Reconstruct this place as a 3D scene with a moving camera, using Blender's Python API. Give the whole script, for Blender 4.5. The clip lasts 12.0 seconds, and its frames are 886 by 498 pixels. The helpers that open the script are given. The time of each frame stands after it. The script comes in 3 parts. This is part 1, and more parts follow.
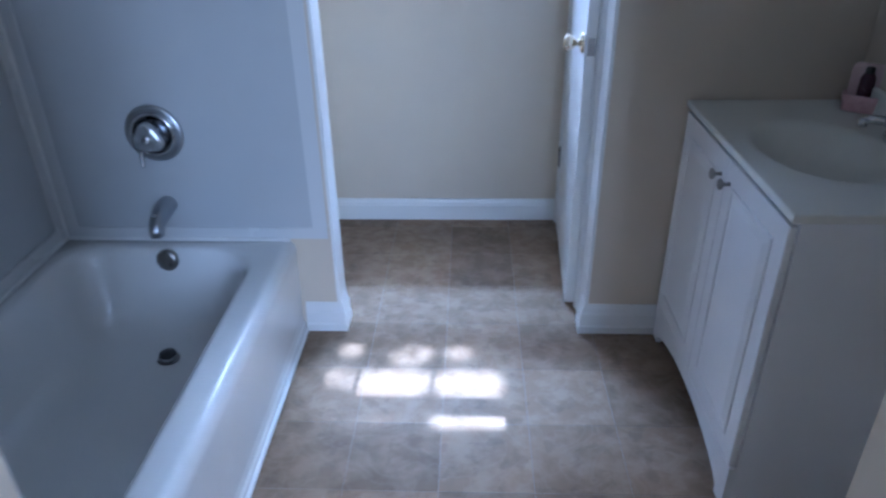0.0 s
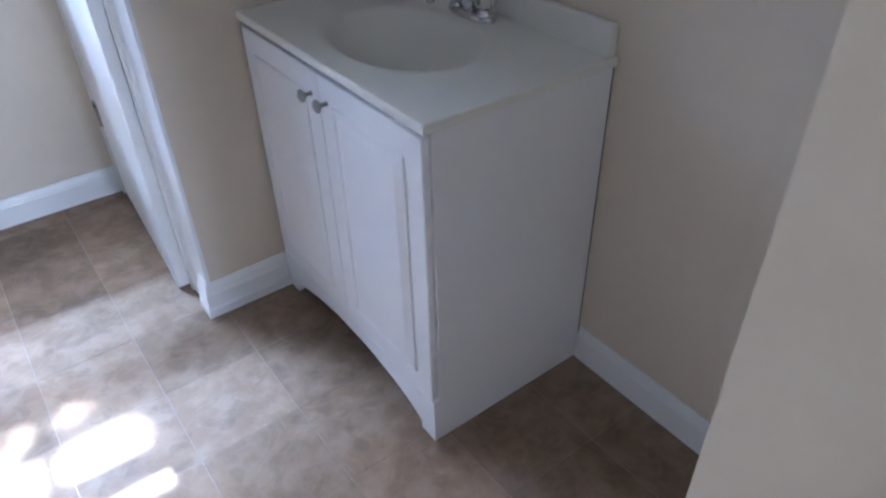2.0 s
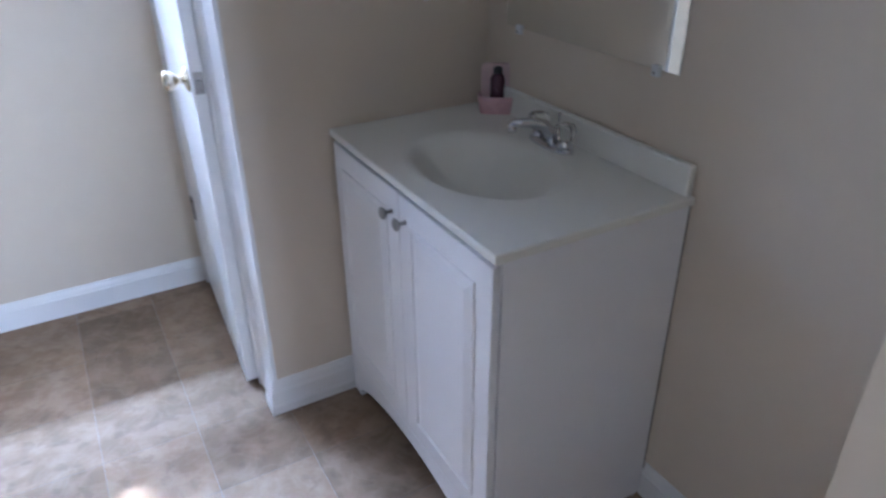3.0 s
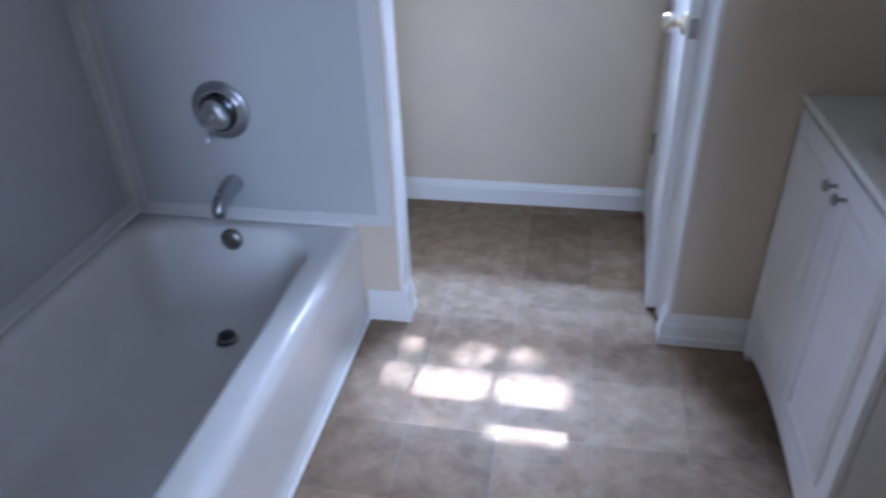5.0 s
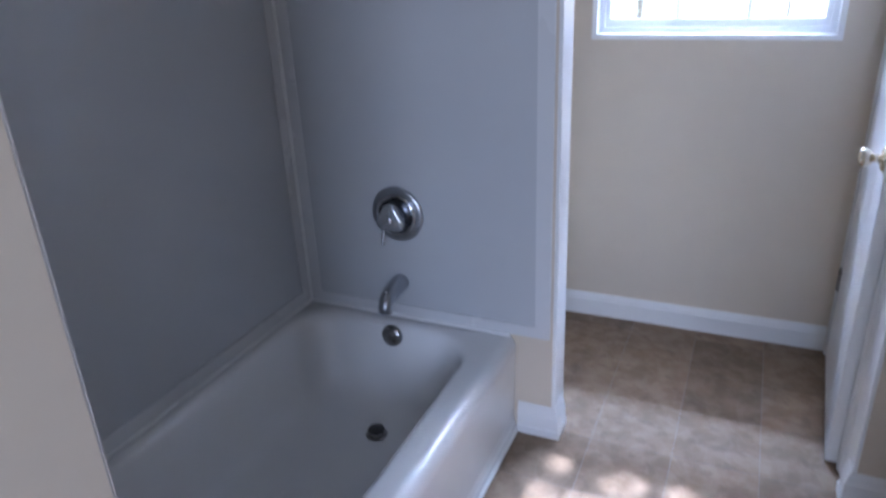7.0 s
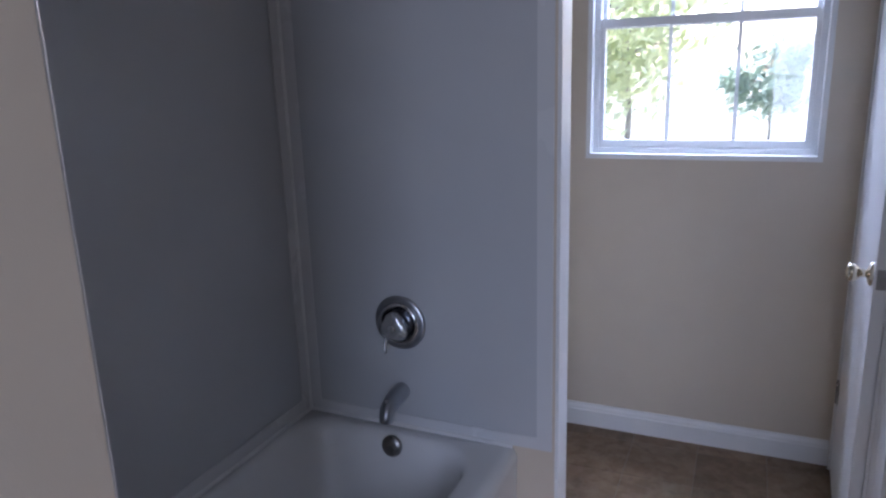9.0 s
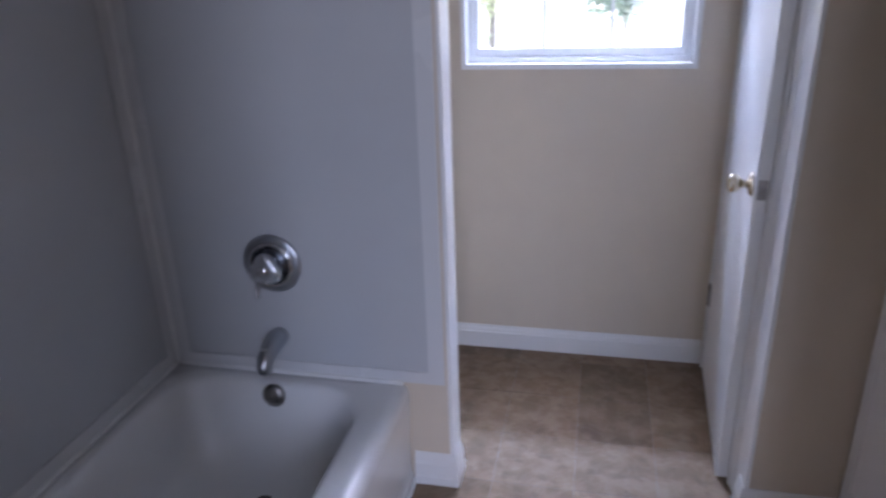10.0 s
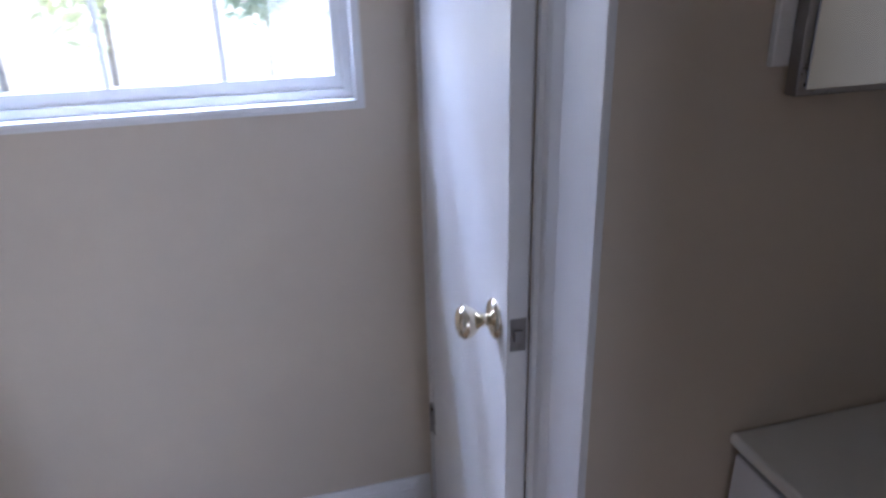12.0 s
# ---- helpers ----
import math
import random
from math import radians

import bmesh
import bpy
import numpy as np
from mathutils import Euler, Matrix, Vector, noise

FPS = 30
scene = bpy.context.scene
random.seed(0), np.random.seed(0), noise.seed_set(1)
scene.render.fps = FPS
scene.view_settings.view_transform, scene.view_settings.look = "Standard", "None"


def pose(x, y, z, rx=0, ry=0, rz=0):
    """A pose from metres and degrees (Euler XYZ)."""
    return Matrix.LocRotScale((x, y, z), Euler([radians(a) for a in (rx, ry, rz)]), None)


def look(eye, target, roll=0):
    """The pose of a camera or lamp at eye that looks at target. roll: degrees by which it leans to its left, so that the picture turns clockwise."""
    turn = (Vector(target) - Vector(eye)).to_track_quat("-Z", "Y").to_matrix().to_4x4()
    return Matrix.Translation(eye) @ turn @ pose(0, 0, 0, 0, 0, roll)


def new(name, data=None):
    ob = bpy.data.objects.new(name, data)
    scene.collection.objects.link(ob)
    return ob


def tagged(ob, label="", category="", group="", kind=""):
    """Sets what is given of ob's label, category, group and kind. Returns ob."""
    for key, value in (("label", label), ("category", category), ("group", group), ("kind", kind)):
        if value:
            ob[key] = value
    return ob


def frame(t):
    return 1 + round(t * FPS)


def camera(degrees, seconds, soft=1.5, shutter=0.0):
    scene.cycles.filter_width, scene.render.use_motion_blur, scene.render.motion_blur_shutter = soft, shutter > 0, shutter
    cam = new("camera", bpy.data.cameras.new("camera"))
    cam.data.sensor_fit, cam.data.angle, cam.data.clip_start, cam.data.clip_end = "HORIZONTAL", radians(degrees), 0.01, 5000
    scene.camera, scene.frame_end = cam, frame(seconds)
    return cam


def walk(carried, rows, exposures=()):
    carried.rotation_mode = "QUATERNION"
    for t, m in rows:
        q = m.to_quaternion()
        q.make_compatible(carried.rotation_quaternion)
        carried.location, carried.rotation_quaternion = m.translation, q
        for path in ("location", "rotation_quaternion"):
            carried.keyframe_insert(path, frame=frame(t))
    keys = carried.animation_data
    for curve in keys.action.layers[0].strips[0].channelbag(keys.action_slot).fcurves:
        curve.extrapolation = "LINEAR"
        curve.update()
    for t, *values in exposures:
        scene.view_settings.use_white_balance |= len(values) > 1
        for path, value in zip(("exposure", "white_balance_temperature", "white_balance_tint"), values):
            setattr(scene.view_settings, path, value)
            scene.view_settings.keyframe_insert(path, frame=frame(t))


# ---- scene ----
cam = camera(65.2, 12.0, 2.3, 0.5)
PATH = [
    (0, (0.589, -2.042, 1.474), (0.512, -0.294, 0.504), -0.9),
    (0.5, (0.624, -1.924, 1.466), (0.744, -0.206, 0.449), -0.5),
    (1, (0.67, -1.828, 1.437), (1.18, -0.178, 0.427), -1.0),
    (1.5, (0.65, -1.702, 1.415), (1.478, -0.188, 0.403), -2.3),
    (2, (0.642, -1.644, 1.387), (1.58, -0.35, 0.184), -1.4),
    (2.5, (0.636, -1.632, 1.405), (1.561, -0.261, 0.279), -1.2),
    (2.7, (0.638, -1.63, 1.42), (1.561, -0.177, 0.403), -1.3),
    (4.3, (0.728, -1.816, 1.491), (0.811, -0.063, 0.532), -1.2),
    (4.5, (0.712, -1.857, 1.479), (0.66, -0.121, 0.487), -1.1),
    (5, (0.654, -1.857, 1.481), (0.313, -0.191, 0.428), -2.2),
    (5.5, (0.62, -1.863, 1.461), (0.016, -0.278, 0.402), -3.7),
    (6, (0.612, -1.869, 1.446), (-0.049, -0.32, 0.367), -2.9),
    (6.5, (0.615, -1.864, 1.486), (-0.038, -0.265, 0.478), -3.4),
    (7, (0.617, -1.864, 1.519), (-0.156, -0.193, 0.738), -2.7),
    (7.5, (0.613, -1.912, 1.527), (-0.199, -0.195, 0.9), -1.8),
    (7.7, (0.64, -1.924, 1.585), (-0.183, -0.186, 1.034), -1.2),
    (9.3, (0.586, -1.914, 1.532), (-0.175, -0.128, 1.052), -2.5),
    (9.5, (0.556, -1.868, 1.551), (-0.127, -0.086, 0.955), -2.3),
    (10, (0.525, -1.745, 1.541), (0.107, 0.064, 0.799), -2.0),
    (10.2, (0.518, -1.67, 1.501), (0.206, 0.158, 0.751), -2.1),
    (10.5, (0.553, -1.543, 1.52), (0.386, 0.318, 0.806), -3.0),
    (10.8, (0.526, -1.413, 1.494), (0.574, 0.451, 0.771), -2.0),
    (11, (0.567, -1.296, 1.489), (0.705, 0.559, 0.755), -1.1),
    (11.2, (0.579, -1.193, 1.497), (0.753, 0.648, 0.735), -0.3),
    (11.5, (0.619, -1.001, 1.489), (0.84, 0.848, 0.758), -0.7),
    (12, (0.626, -0.692, 1.497), (1.089, 1.099, 0.736), -1.5),
]
walk(cam, [(t, look(eye, target, roll)) for t, eye, target, roll in PATH],
     [(0.0, 3.0, 4580, 14), (0.5, 2.98, 4690, 15), (1.0, 3.12, 4830, 16), (1.5, 3.5, 4930, 16), (2.0, 3.84, 5060, 17), (2.7, 3.8, 5110, 18),
      (4.3, 3.22, 5120, 19), (5.0, 3.08, 5080, 19), (6.0, 2.9, 5080, 20), (6.6, 2.87, 5140, 21), (7.5, 2.98, 5420, 23), (9.3, 2.17, 5480, 27),
      (9.5, 2.2, 5480, 28), (10.0, 2.6, 5600, 28), (11.0, 2.77, 5740, 29), (12.0, 2.58, 5460, 26)])


# ---- light ----
SUN_DIR = Vector((-0.071, -1.0, -1.229)).normalized()   # the way sunlight travels
world = bpy.data.worlds.new("world")
scene.world = world
world.use_nodes = True
wn, wl = world.node_tree.nodes, world.node_tree.links
sky = wn.new("ShaderNodeTexSky")
sky.sky_type = "NISHITA"
sky.sun_disc = False
sky.dust_density, sky.air_density = 3.0, 1.0
sky.sun_elevation = math.asin(-SUN_DIR.z)
sky.sun_rotation = math.atan2(-SUN_DIR.x, -SUN_DIR.y)
wl.new(sky.outputs[0], wn["Background"].inputs[0])
wn["Background"].inputs[1].default_value = 0.15
sun = new("sun", bpy.data.lights.new("sun", "SUN"))
sun.data.energy, sun.data.angle, sun.data.color = 1.45, radians(0.45), (1.0, 0.95, 0.87)
sun.matrix_world = SUN_DIR.to_track_quat("-Z", "Y").to_matrix().to_4x4()


def window_light(name, m, w, h, energy, color):
    """An area lamp in a window's opening or outside it, standing in for the sky's light."""
    ob = new(name, bpy.data.lights.new(name, "AREA"))
    ob.data.shape, ob.data.size, ob.data.size_y = "RECTANGLE", w, h
    ob.data.energy, ob.data.color = energy, color
    ob.matrix_world = m
    return ob


portal = new("window_portal", bpy.data.lights.new("window_portal", "AREA"))
portal.data.shape, portal.data.size, portal.data.size_y = "RECTANGLE", 0.82, 0.90
portal.data.cycles.is_portal = True
portal.matrix_world = look((0.43, 1.09, 1.66), (0.43, 0.0, 1.66))
# outside under the eave, moved right to brighten the tub rim and long panel
window_light("window_light", look((1.15, 2.30, 3.14), (0.45, 0.8, 1.2)), 2.4, 0.52, 17.5, (0.70, 0.85, 1.0))
# added narrow lamp without a known source; draws the light edge on the alcove floor
window_light("high_floor_edge_lamp", look((0.60, 1.93, 3.22), (0.50, 0.916, 1.2)), 1.5, 0.11, 21.0, (0.62, 0.78, 1.0))
window_light("hall_window_light", look((1.32, -4.50, 1.45), (0.7, 0, 1.1)), 1.0, 1.2, 7.6, (0.86, 0.93, 1.0))


# ---- materials ----
def material(name, color, rough=0.5, metal=0.0, vary=0.06, scale=6.0, fine=120.0, bump=0.05, spread=0.0,
             second=None, amount=0.0, coat=0.0, rvary=0.08, island=0.0):
    """Procedural surface: broad tone variation, fine grain, relief and uneven gloss."""
    m = bpy.data.materials.new(name)
    m.use_nodes = True
    n, l = m.node_tree.nodes, m.node_tree.links
    b = n["Principled BSDF"]
    tc = n.new("ShaderNodeTexCoord")
    geo = n.new("ShaderNodeNewGeometry")
    broad = n.new("ShaderNodeTexNoise")
    broad.inputs["Scale"].default_value, broad.inputs["Detail"].default_value = scale, 5
    grain = n.new("ShaderNodeTexNoise")
    grain.inputs["Scale"].default_value, grain.inputs["Detail"].default_value = fine, 3
    l.new(geo.outputs["Position"], broad.inputs["Vector"])
    l.new(geo.outputs["Position"], grain.inputs["Vector"])
    mr = n.new("ShaderNodeMapRange")
    mr.inputs["From Min"].default_value, mr.inputs["From Max"].default_value = 0.25, 0.75
    mr.inputs["To Min"].default_value, mr.inputs["To Max"].default_value = 1 - vary, 1 + vary
    l.new(broad.outputs["Fac"], mr.inputs["Value"])
    mix = n.new("ShaderNodeMix")
    mix.data_type, mix.blend_type = "RGBA", "MULTIPLY"
    mix.inputs["Factor"].default_value = 1.0
    mix.inputs[6].default_value = (*color, 1)
    l.new(mr.outputs[0], mix.inputs[7])
    out = mix.outputs[2]
    if second:
        ramp = n.new("ShaderNodeMapRange")
        ramp.inputs["From Min"].default_value, ramp.inputs["From Max"].default_value = 0.42, 0.62
        ramp.inputs["To Max"].default_value = amount
        sn = n.new("ShaderNodeTexNoise")
        sn.inputs["Scale"].default_value, sn.inputs["Detail"].default_value = scale * 1.9, 6
        l.new(geo.outputs["Position"], sn.inputs["Vector"])
        l.new(sn.outputs["Fac"], ramp.inputs["Value"])
        m2 = n.new("ShaderNodeMix")
        m2.data_type = "RGBA"
        l.new(ramp.outputs[0], m2.inputs["Factor"])
        l.new(out, m2.inputs[6])
        m2.inputs[7].default_value = (*second, 1)
        out = m2.outputs[2]
    if spread or island:
        src = n.new("ShaderNodeObjectInfo").outputs["Random"] if spread else geo.outputs["Random Per Island"]
        s = spread or island
        mr2 = n.new("ShaderNodeMapRange")
        mr2.inputs["To Min"].default_value, mr2.inputs["To Max"].default_value = 1 - s, 1 + s
        l.new(src, mr2.inputs["Value"])
        m3 = n.new("ShaderNodeMix")
        m3.data_type, m3.blend_type = "RGBA", "MULTIPLY"
        m3.inputs["Factor"].default_value = 1.0
        l.new(out, m3.inputs[6])
        l.new(mr2.outputs[0], m3.inputs[7])
        out = m3.outputs[2]
    l.new(out, b.inputs["Base Color"])
    rr = n.new("ShaderNodeMapRange")
    rr.inputs["From Min"].default_value, rr.inputs["From Max"].default_value = 0.3, 0.7
    rr.inputs["To Min"].default_value = max(0.02, rough - rvary)
    rr.inputs["To Max"].default_value = min(1, rough + rvary)
    l.new(broad.outputs["Fac"], rr.inputs["Value"])
    l.new(rr.outputs[0], b.inputs["Roughness"])
    b.inputs["Metallic"].default_value = metal
    b.inputs["Coat Weight"].default_value = coat
    if bump:
        bp = n.new("ShaderNodeBump")
        bp.inputs["Strength"].default_value, bp.inputs["Distance"].default_value = bump, 0.002
        l.new(grain.outputs["Fac"], bp.inputs["Height"])
        l.new(bp.outputs[0], b.inputs["Normal"])
    return m


def vinyl_tile():
    """Stone-look vinyl: mottled taupe clouds with pale veins and darker flecks, each tile a little different."""
    m = material("vinyl_tile", (0.222, 0.155, 0.099), rough=0.56, vary=0.16, scale=7, fine=260, bump=0.08, spread=0.15,
                 second=(0.325, 0.247, 0.172), amount=0.65, rvary=0.05)
    n, l = m.node_tree.nodes, m.node_tree.links
    b = n["Principled BSDF"]
    b.inputs["Specular IOR Level"].default_value = 0.2
    old = b.inputs["Base Color"].links[0].from_socket
    geo = n.new("ShaderNodeNewGeometry")
    warp = n.new("ShaderNodeTexNoise")
    warp.inputs["Scale"].default_value, warp.inputs["Detail"].default_value, warp.inputs["Distortion"].default_value = 17, 7, 0.35
    l.new(geo.outputs["Position"], warp.inputs["Vector"])
    r = n.new("ShaderNodeMapRange")
    r.inputs["From Min"].default_value, r.inputs["From Max"].default_value = 0.44, 0.36
    r.inputs["To Max"].default_value = 0.30
    l.new(warp.outputs["Fac"], r.inputs["Value"])
    mx = n.new("ShaderNodeMix")
    mx.data_type = "RGBA"
    l.new(r.outputs[0], mx.inputs["Factor"])
    l.new(old, mx.inputs[6])
    mx.inputs[7].default_value = (0.125, 0.086, 0.058, 1)
    vein = n.new("ShaderNodeTexNoise")
    vein.inputs["Scale"].default_value, vein.inputs["Detail"].default_value, vein.inputs["Distortion"].default_value = 6.5, 4, 1.6
    l.new(geo.outputs["Position"], vein.inputs["Vector"])
    off = n.new("ShaderNodeMath")
    off.operation = "SUBTRACT"
    l.new(vein.outputs["Fac"], off.inputs[0])
    off.inputs[1].default_value = 0.5
    size = n.new("ShaderNodeMath")
    size.operation = "ABSOLUTE"
    l.new(off.outputs[0], size.inputs[0])
    line = n.new("ShaderNodeMapRange")
    line.inputs["From Min"].default_value, line.inputs["From Max"].default_value = 0.05, 0.0
    line.inputs["To Max"].default_value = 0.16
    l.new(size.outputs[0], line.inputs["Value"])
    pale = n.new("ShaderNodeMix")
    pale.data_type = "RGBA"
    l.new(line.outputs[0], pale.inputs["Factor"])
    l.new(mx.outputs[2], pale.inputs[6])
    pale.inputs[7].default_value = (0.37, 0.30, 0.235, 1)
    l.new(pale.outputs[2], b.inputs["Base Color"])
    return m


TAN = material("tan_wall_paint", (0.64, 0.56, 0.45), rough=0.62, vary=0.035, scale=2.2, fine=420, bump=0.10)
CEIL = material("ceiling_paint", (0.78, 0.77, 0.74), rough=0.8, vary=0.03, scale=2, fine=150, bump=0.2)
TRIM = material("white_trim_paint", (0.80, 0.80, 0.79), rough=0.36, vary=0.03, scale=5, fine=200, bump=0.04,
                second=(0.72, 0.71, 0.68), amount=0.12, rvary=0.015)
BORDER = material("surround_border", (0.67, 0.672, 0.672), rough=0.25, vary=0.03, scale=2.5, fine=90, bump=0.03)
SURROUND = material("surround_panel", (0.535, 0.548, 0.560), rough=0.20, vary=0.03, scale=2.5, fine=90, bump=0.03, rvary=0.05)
ACRYLIC = material("tub_enamel", (0.80, 0.80, 0.79), rough=0.20, vary=0.025, scale=3, fine=60, bump=0.012, rvary=0.04, coat=0.2)
VAN = material("vanity_thermofoil", (0.80, 0.80, 0.81), rough=0.36, vary=0.012, scale=4, fine=180, bump=0.03, rvary=0.01)
MARBLE = material("cultured_marble", (0.76, 0.75, 0.69), rough=0.32, vary=0.02, scale=6, fine=60, bump=0.01, rvary=0.03)
CHROME = material("chrome", (0.62, 0.63, 0.65), rough=0.08, metal=1.0, vary=0.04, scale=20, fine=200, bump=0.015, rvary=0.05)
NICKEL = material("dull_nickel", (0.33, 0.32, 0.31), rough=0.33, metal=1.0, vary=0.08, scale=30, fine=300, bump=0.03)
PLATE = material("brushed_chrome", (0.44, 0.46, 0.49), rough=0.34, metal=1.0, vary=0.05, scale=20, fine=200, bump=0.02, rvary=0.04)
KNOBMETAL = material("satin_grey_knob", (0.50, 0.51, 0.53), rough=0.22, metal=0.75, vary=0.06, scale=20, fine=200, bump=0.02, rvary=0.04)
# near-black colour puts shade and dark reflection into the valve's well
SHADEDMETAL = material("shaded_well_metal", (0.10, 0.11, 0.13), rough=0.25, metal=1.0, vary=0.2, scale=30, fine=200, bump=0.03)
BRASS = material("polished_brass", (0.80, 0.73, 0.58), rough=0.15, metal=1.0, vary=0.06, scale=30, fine=300, bump=0.02)
GROUT = material("joint_bed", (0.19, 0.15, 0.12), rough=0.4, vary=0.10, scale=20, fine=300, bump=0.1)
DARK = material("dark_rubber", (0.03, 0.03, 0.033), rough=0.5, vary=0.1)
DARKWOOD = material("shadow_gap_board", (0.16, 0.13, 0.10), rough=0.8, vary=0.1)
CAULK = material("white_caulk", (0.76, 0.76, 0.75), rough=0.4, vary=0.05, scale=20, fine=150, bump=0.15)
PINK = material("pink_ceramic", (0.62, 0.39, 0.41), rough=0.25, vary=0.05, scale=30, coat=0.3)
PALEPINK = material("pale_pink_ceramic", (0.66, 0.50, 0.50), rough=0.25, vary=0.05, scale=30, coat=0.3)
BOTTLE = material("dark_plum_plastic", (0.07, 0.03, 0.05), rough=0.2, vary=0.1, scale=40)
CLEAR = material("clear_plastic_clip", (0.75, 0.77, 0.78), rough=0.15, vary=0.03)
VINYL = material("window_vinyl", (0.78, 0.79, 0.80), rough=0.35, vary=0.03, scale=8, fine=200, bump=0.03)
BARK = material("bark", (0.30, 0.27, 0.23), rough=0.9, vary=0.3, scale=8, fine=60, bump=0.6)
def leaf(name, color, light):
    """Leaf that lets light through."""
    m = material(name, color, rough=0.5, vary=0.25, scale=1.5, island=0.5, bump=0)
    n, l = m.node_tree.nodes, m.node_tree.links
    through_leaf = n.new("ShaderNodeBsdfTranslucent")
    through_leaf.inputs[0].default_value = (*light, 1)
    mixed = n.new("ShaderNodeMixShader")
    mixed.inputs[0].default_value = 0.80
    l.new(n["Principled BSDF"].outputs[0], mixed.inputs[1])
    l.new(through_leaf.outputs[0], mixed.inputs[2])
    l.new(mixed.outputs[0], n["Material Output"].inputs[0])
    return m


LEAF = leaf("leaf", (0.10, 0.13, 0.09), (0.46, 0.56, 0.46))
PALELEAF = leaf("pale_leaf", (0.13, 0.16, 0.08), (0.78, 0.82, 0.56))
LAWN = material("lawn", (0.30, 0.29, 0.22), rough=0.95, vary=0.3, scale=0.6, fine=30, bump=0.5, second=(0.20, 0.24, 0.11), amount=0.5)
SIDING = material("siding", (0.62, 0.60, 0.55), rough=0.7, vary=0.05)
VT = vinyl_tile()


def glass(name, rough=0.0):
    m = bpy.data.materials.new(name)
    m.use_nodes = True
    b = m.node_tree.nodes["Principled BSDF"]
    b.inputs["Transmission Weight"].default_value = 1.0
    b.inputs["IOR"].default_value = 1.45
    b.inputs["Roughness"].default_value = rough
    b.inputs["Base Color"].default_value = (0.97, 0.98, 0.98, 1)
    return m


GLASS = glass("window_glass")
ACRYL = glass("clear_acrylic", 0.03)
MIRROR = bpy.data.materials.new("mirror_silver")
MIRROR.use_nodes = True
MIRROR.node_tree.nodes["Principled BSDF"].inputs["Metallic"].default_value = 1.0
MIRROR.node_tree.nodes["Principled BSDF"].inputs["Roughness"].default_value = 0.015
MIRROR.node_tree.nodes["Principled BSDF"].inputs["Base Color"].default_value = (0.84, 0.87, 0.86, 1)


# ---- mesh helpers ----
def part(name, bm, mat, parent=None, label="", smooth=False, at=None):
    """Links a bmesh as one mesh object, under a thing or a part when one is given."""
    me = bpy.data.meshes.new(name)
    bmesh.ops.recalc_face_normals(bm, faces=bm.faces)
    bm.to_mesh(me)
    bm.free()
    if smooth:
        for p in me.polygons:
            p.use_smooth = True
    me.materials.append(mat)
    ob = new(name, me)
    if parent is not None:
        ob.parent = parent
    if at is not None:
        ob.matrix_basis = at
    if label:
        ob["label"] = label
    return ob


def thing(name, label, category, group="", at=(0, 0, 0), rz=0):
    ob = new(name)
    ob.empty_display_size = 0.1
    ob.matrix_basis = pose(*at, 0, 0, rz)
    return tagged(ob, label, category, group)


def structure(ob, label=""):
    return tagged(ob, label, "", "", "structure")


def box(x0, x1, y0, y1, z0, z1, bevel=0.0, seg=2, bm=None):
    """A box; bevelled when asked. Added to bm when one is given."""
    b = bmesh.new()
    bmesh.ops.create_cube(b, size=1.0)
    for v in b.verts:
        v.co = Vector((x0 + (v.co.x + .5) * (x1 - x0), y0 + (v.co.y + .5) * (y1 - y0), z0 + (v.co.z + .5) * (z1 - z0)))
    if bevel:
        bmesh.ops.bevel(b, geom=list(b.edges), offset=bevel, segments=seg, profile=0.5, affect="EDGES")
    return join(bm, b)


def join(bm, b):
    if bm is None:
        return b
    me = bpy.data.meshes.new("tmp")
    b.to_mesh(me)
    b.free()
    bm.from_mesh(me)
    bpy.data.meshes.remove(me)
    return bm


def lathe(profile, m=None, seg=32, bm=None, cap=True):
    """Turns (radius, height) pairs round z, then moves them by m."""
    b = bmesh.new()
    rings = []
    for r, h in profile:
        if r < 1e-5:
            rings.append([b.verts.new((0, 0, h))])
        else:
            rings.append([b.verts.new((r * math.cos(2 * math.pi * i / seg), r * math.sin(2 * math.pi * i / seg), h)) for i in range(seg)])
    for a, c in zip(rings, rings[1:]):
        for i in range(seg):
            j = (i + 1) % seg
            if len(a) == 1 and len(c) > 1:
                b.faces.new((a[0], c[i], c[j]))
            elif len(c) == 1 and len(a) > 1:
                b.faces.new((a[i], a[j], c[0]))
            elif len(a) > 1:
                b.faces.new((a[i], a[j], c[j], c[i]))
    if cap:
        for r in (rings[0], rings[-1]):
            if len(r) > 1:
                b.faces.new(r)
    if m is not None:
        bmesh.ops.transform(b, matrix=m, verts=b.verts)
    return join(bm, b)


def sweep(points, section, bm=None, up=(0, 0, 1), cap=True):
    """Carries a closed section of (side, up) pairs, or a function of the step that gives one, along points."""
    b = bmesh.new()
    pts = [Vector(p) for p in points]
    rings = []
    for i, p in enumerate(pts):
        d = (pts[min(i + 1, len(pts) - 1)] - pts[max(i - 1, 0)]).normalized()
        side = d.cross(Vector(up)).normalized()
        if side.length < 0.5:
            side = Vector((1, 0, 0))
        u = side.cross(d).normalized()
        sec = section(i) if callable(section) else section
        rings.append([b.verts.new(p + side * s + u * t) for s, t in sec])
    k = len(rings[0])
    for a, c in zip(rings, rings[1:]):
        for i in range(k):
            j = (i + 1) % k
            b.faces.new((a[i], a[j], c[j], c[i]))
    if cap:
        b.faces.new(rings[0])
        b.faces.new(rings[-1])
    return join(bm, b)


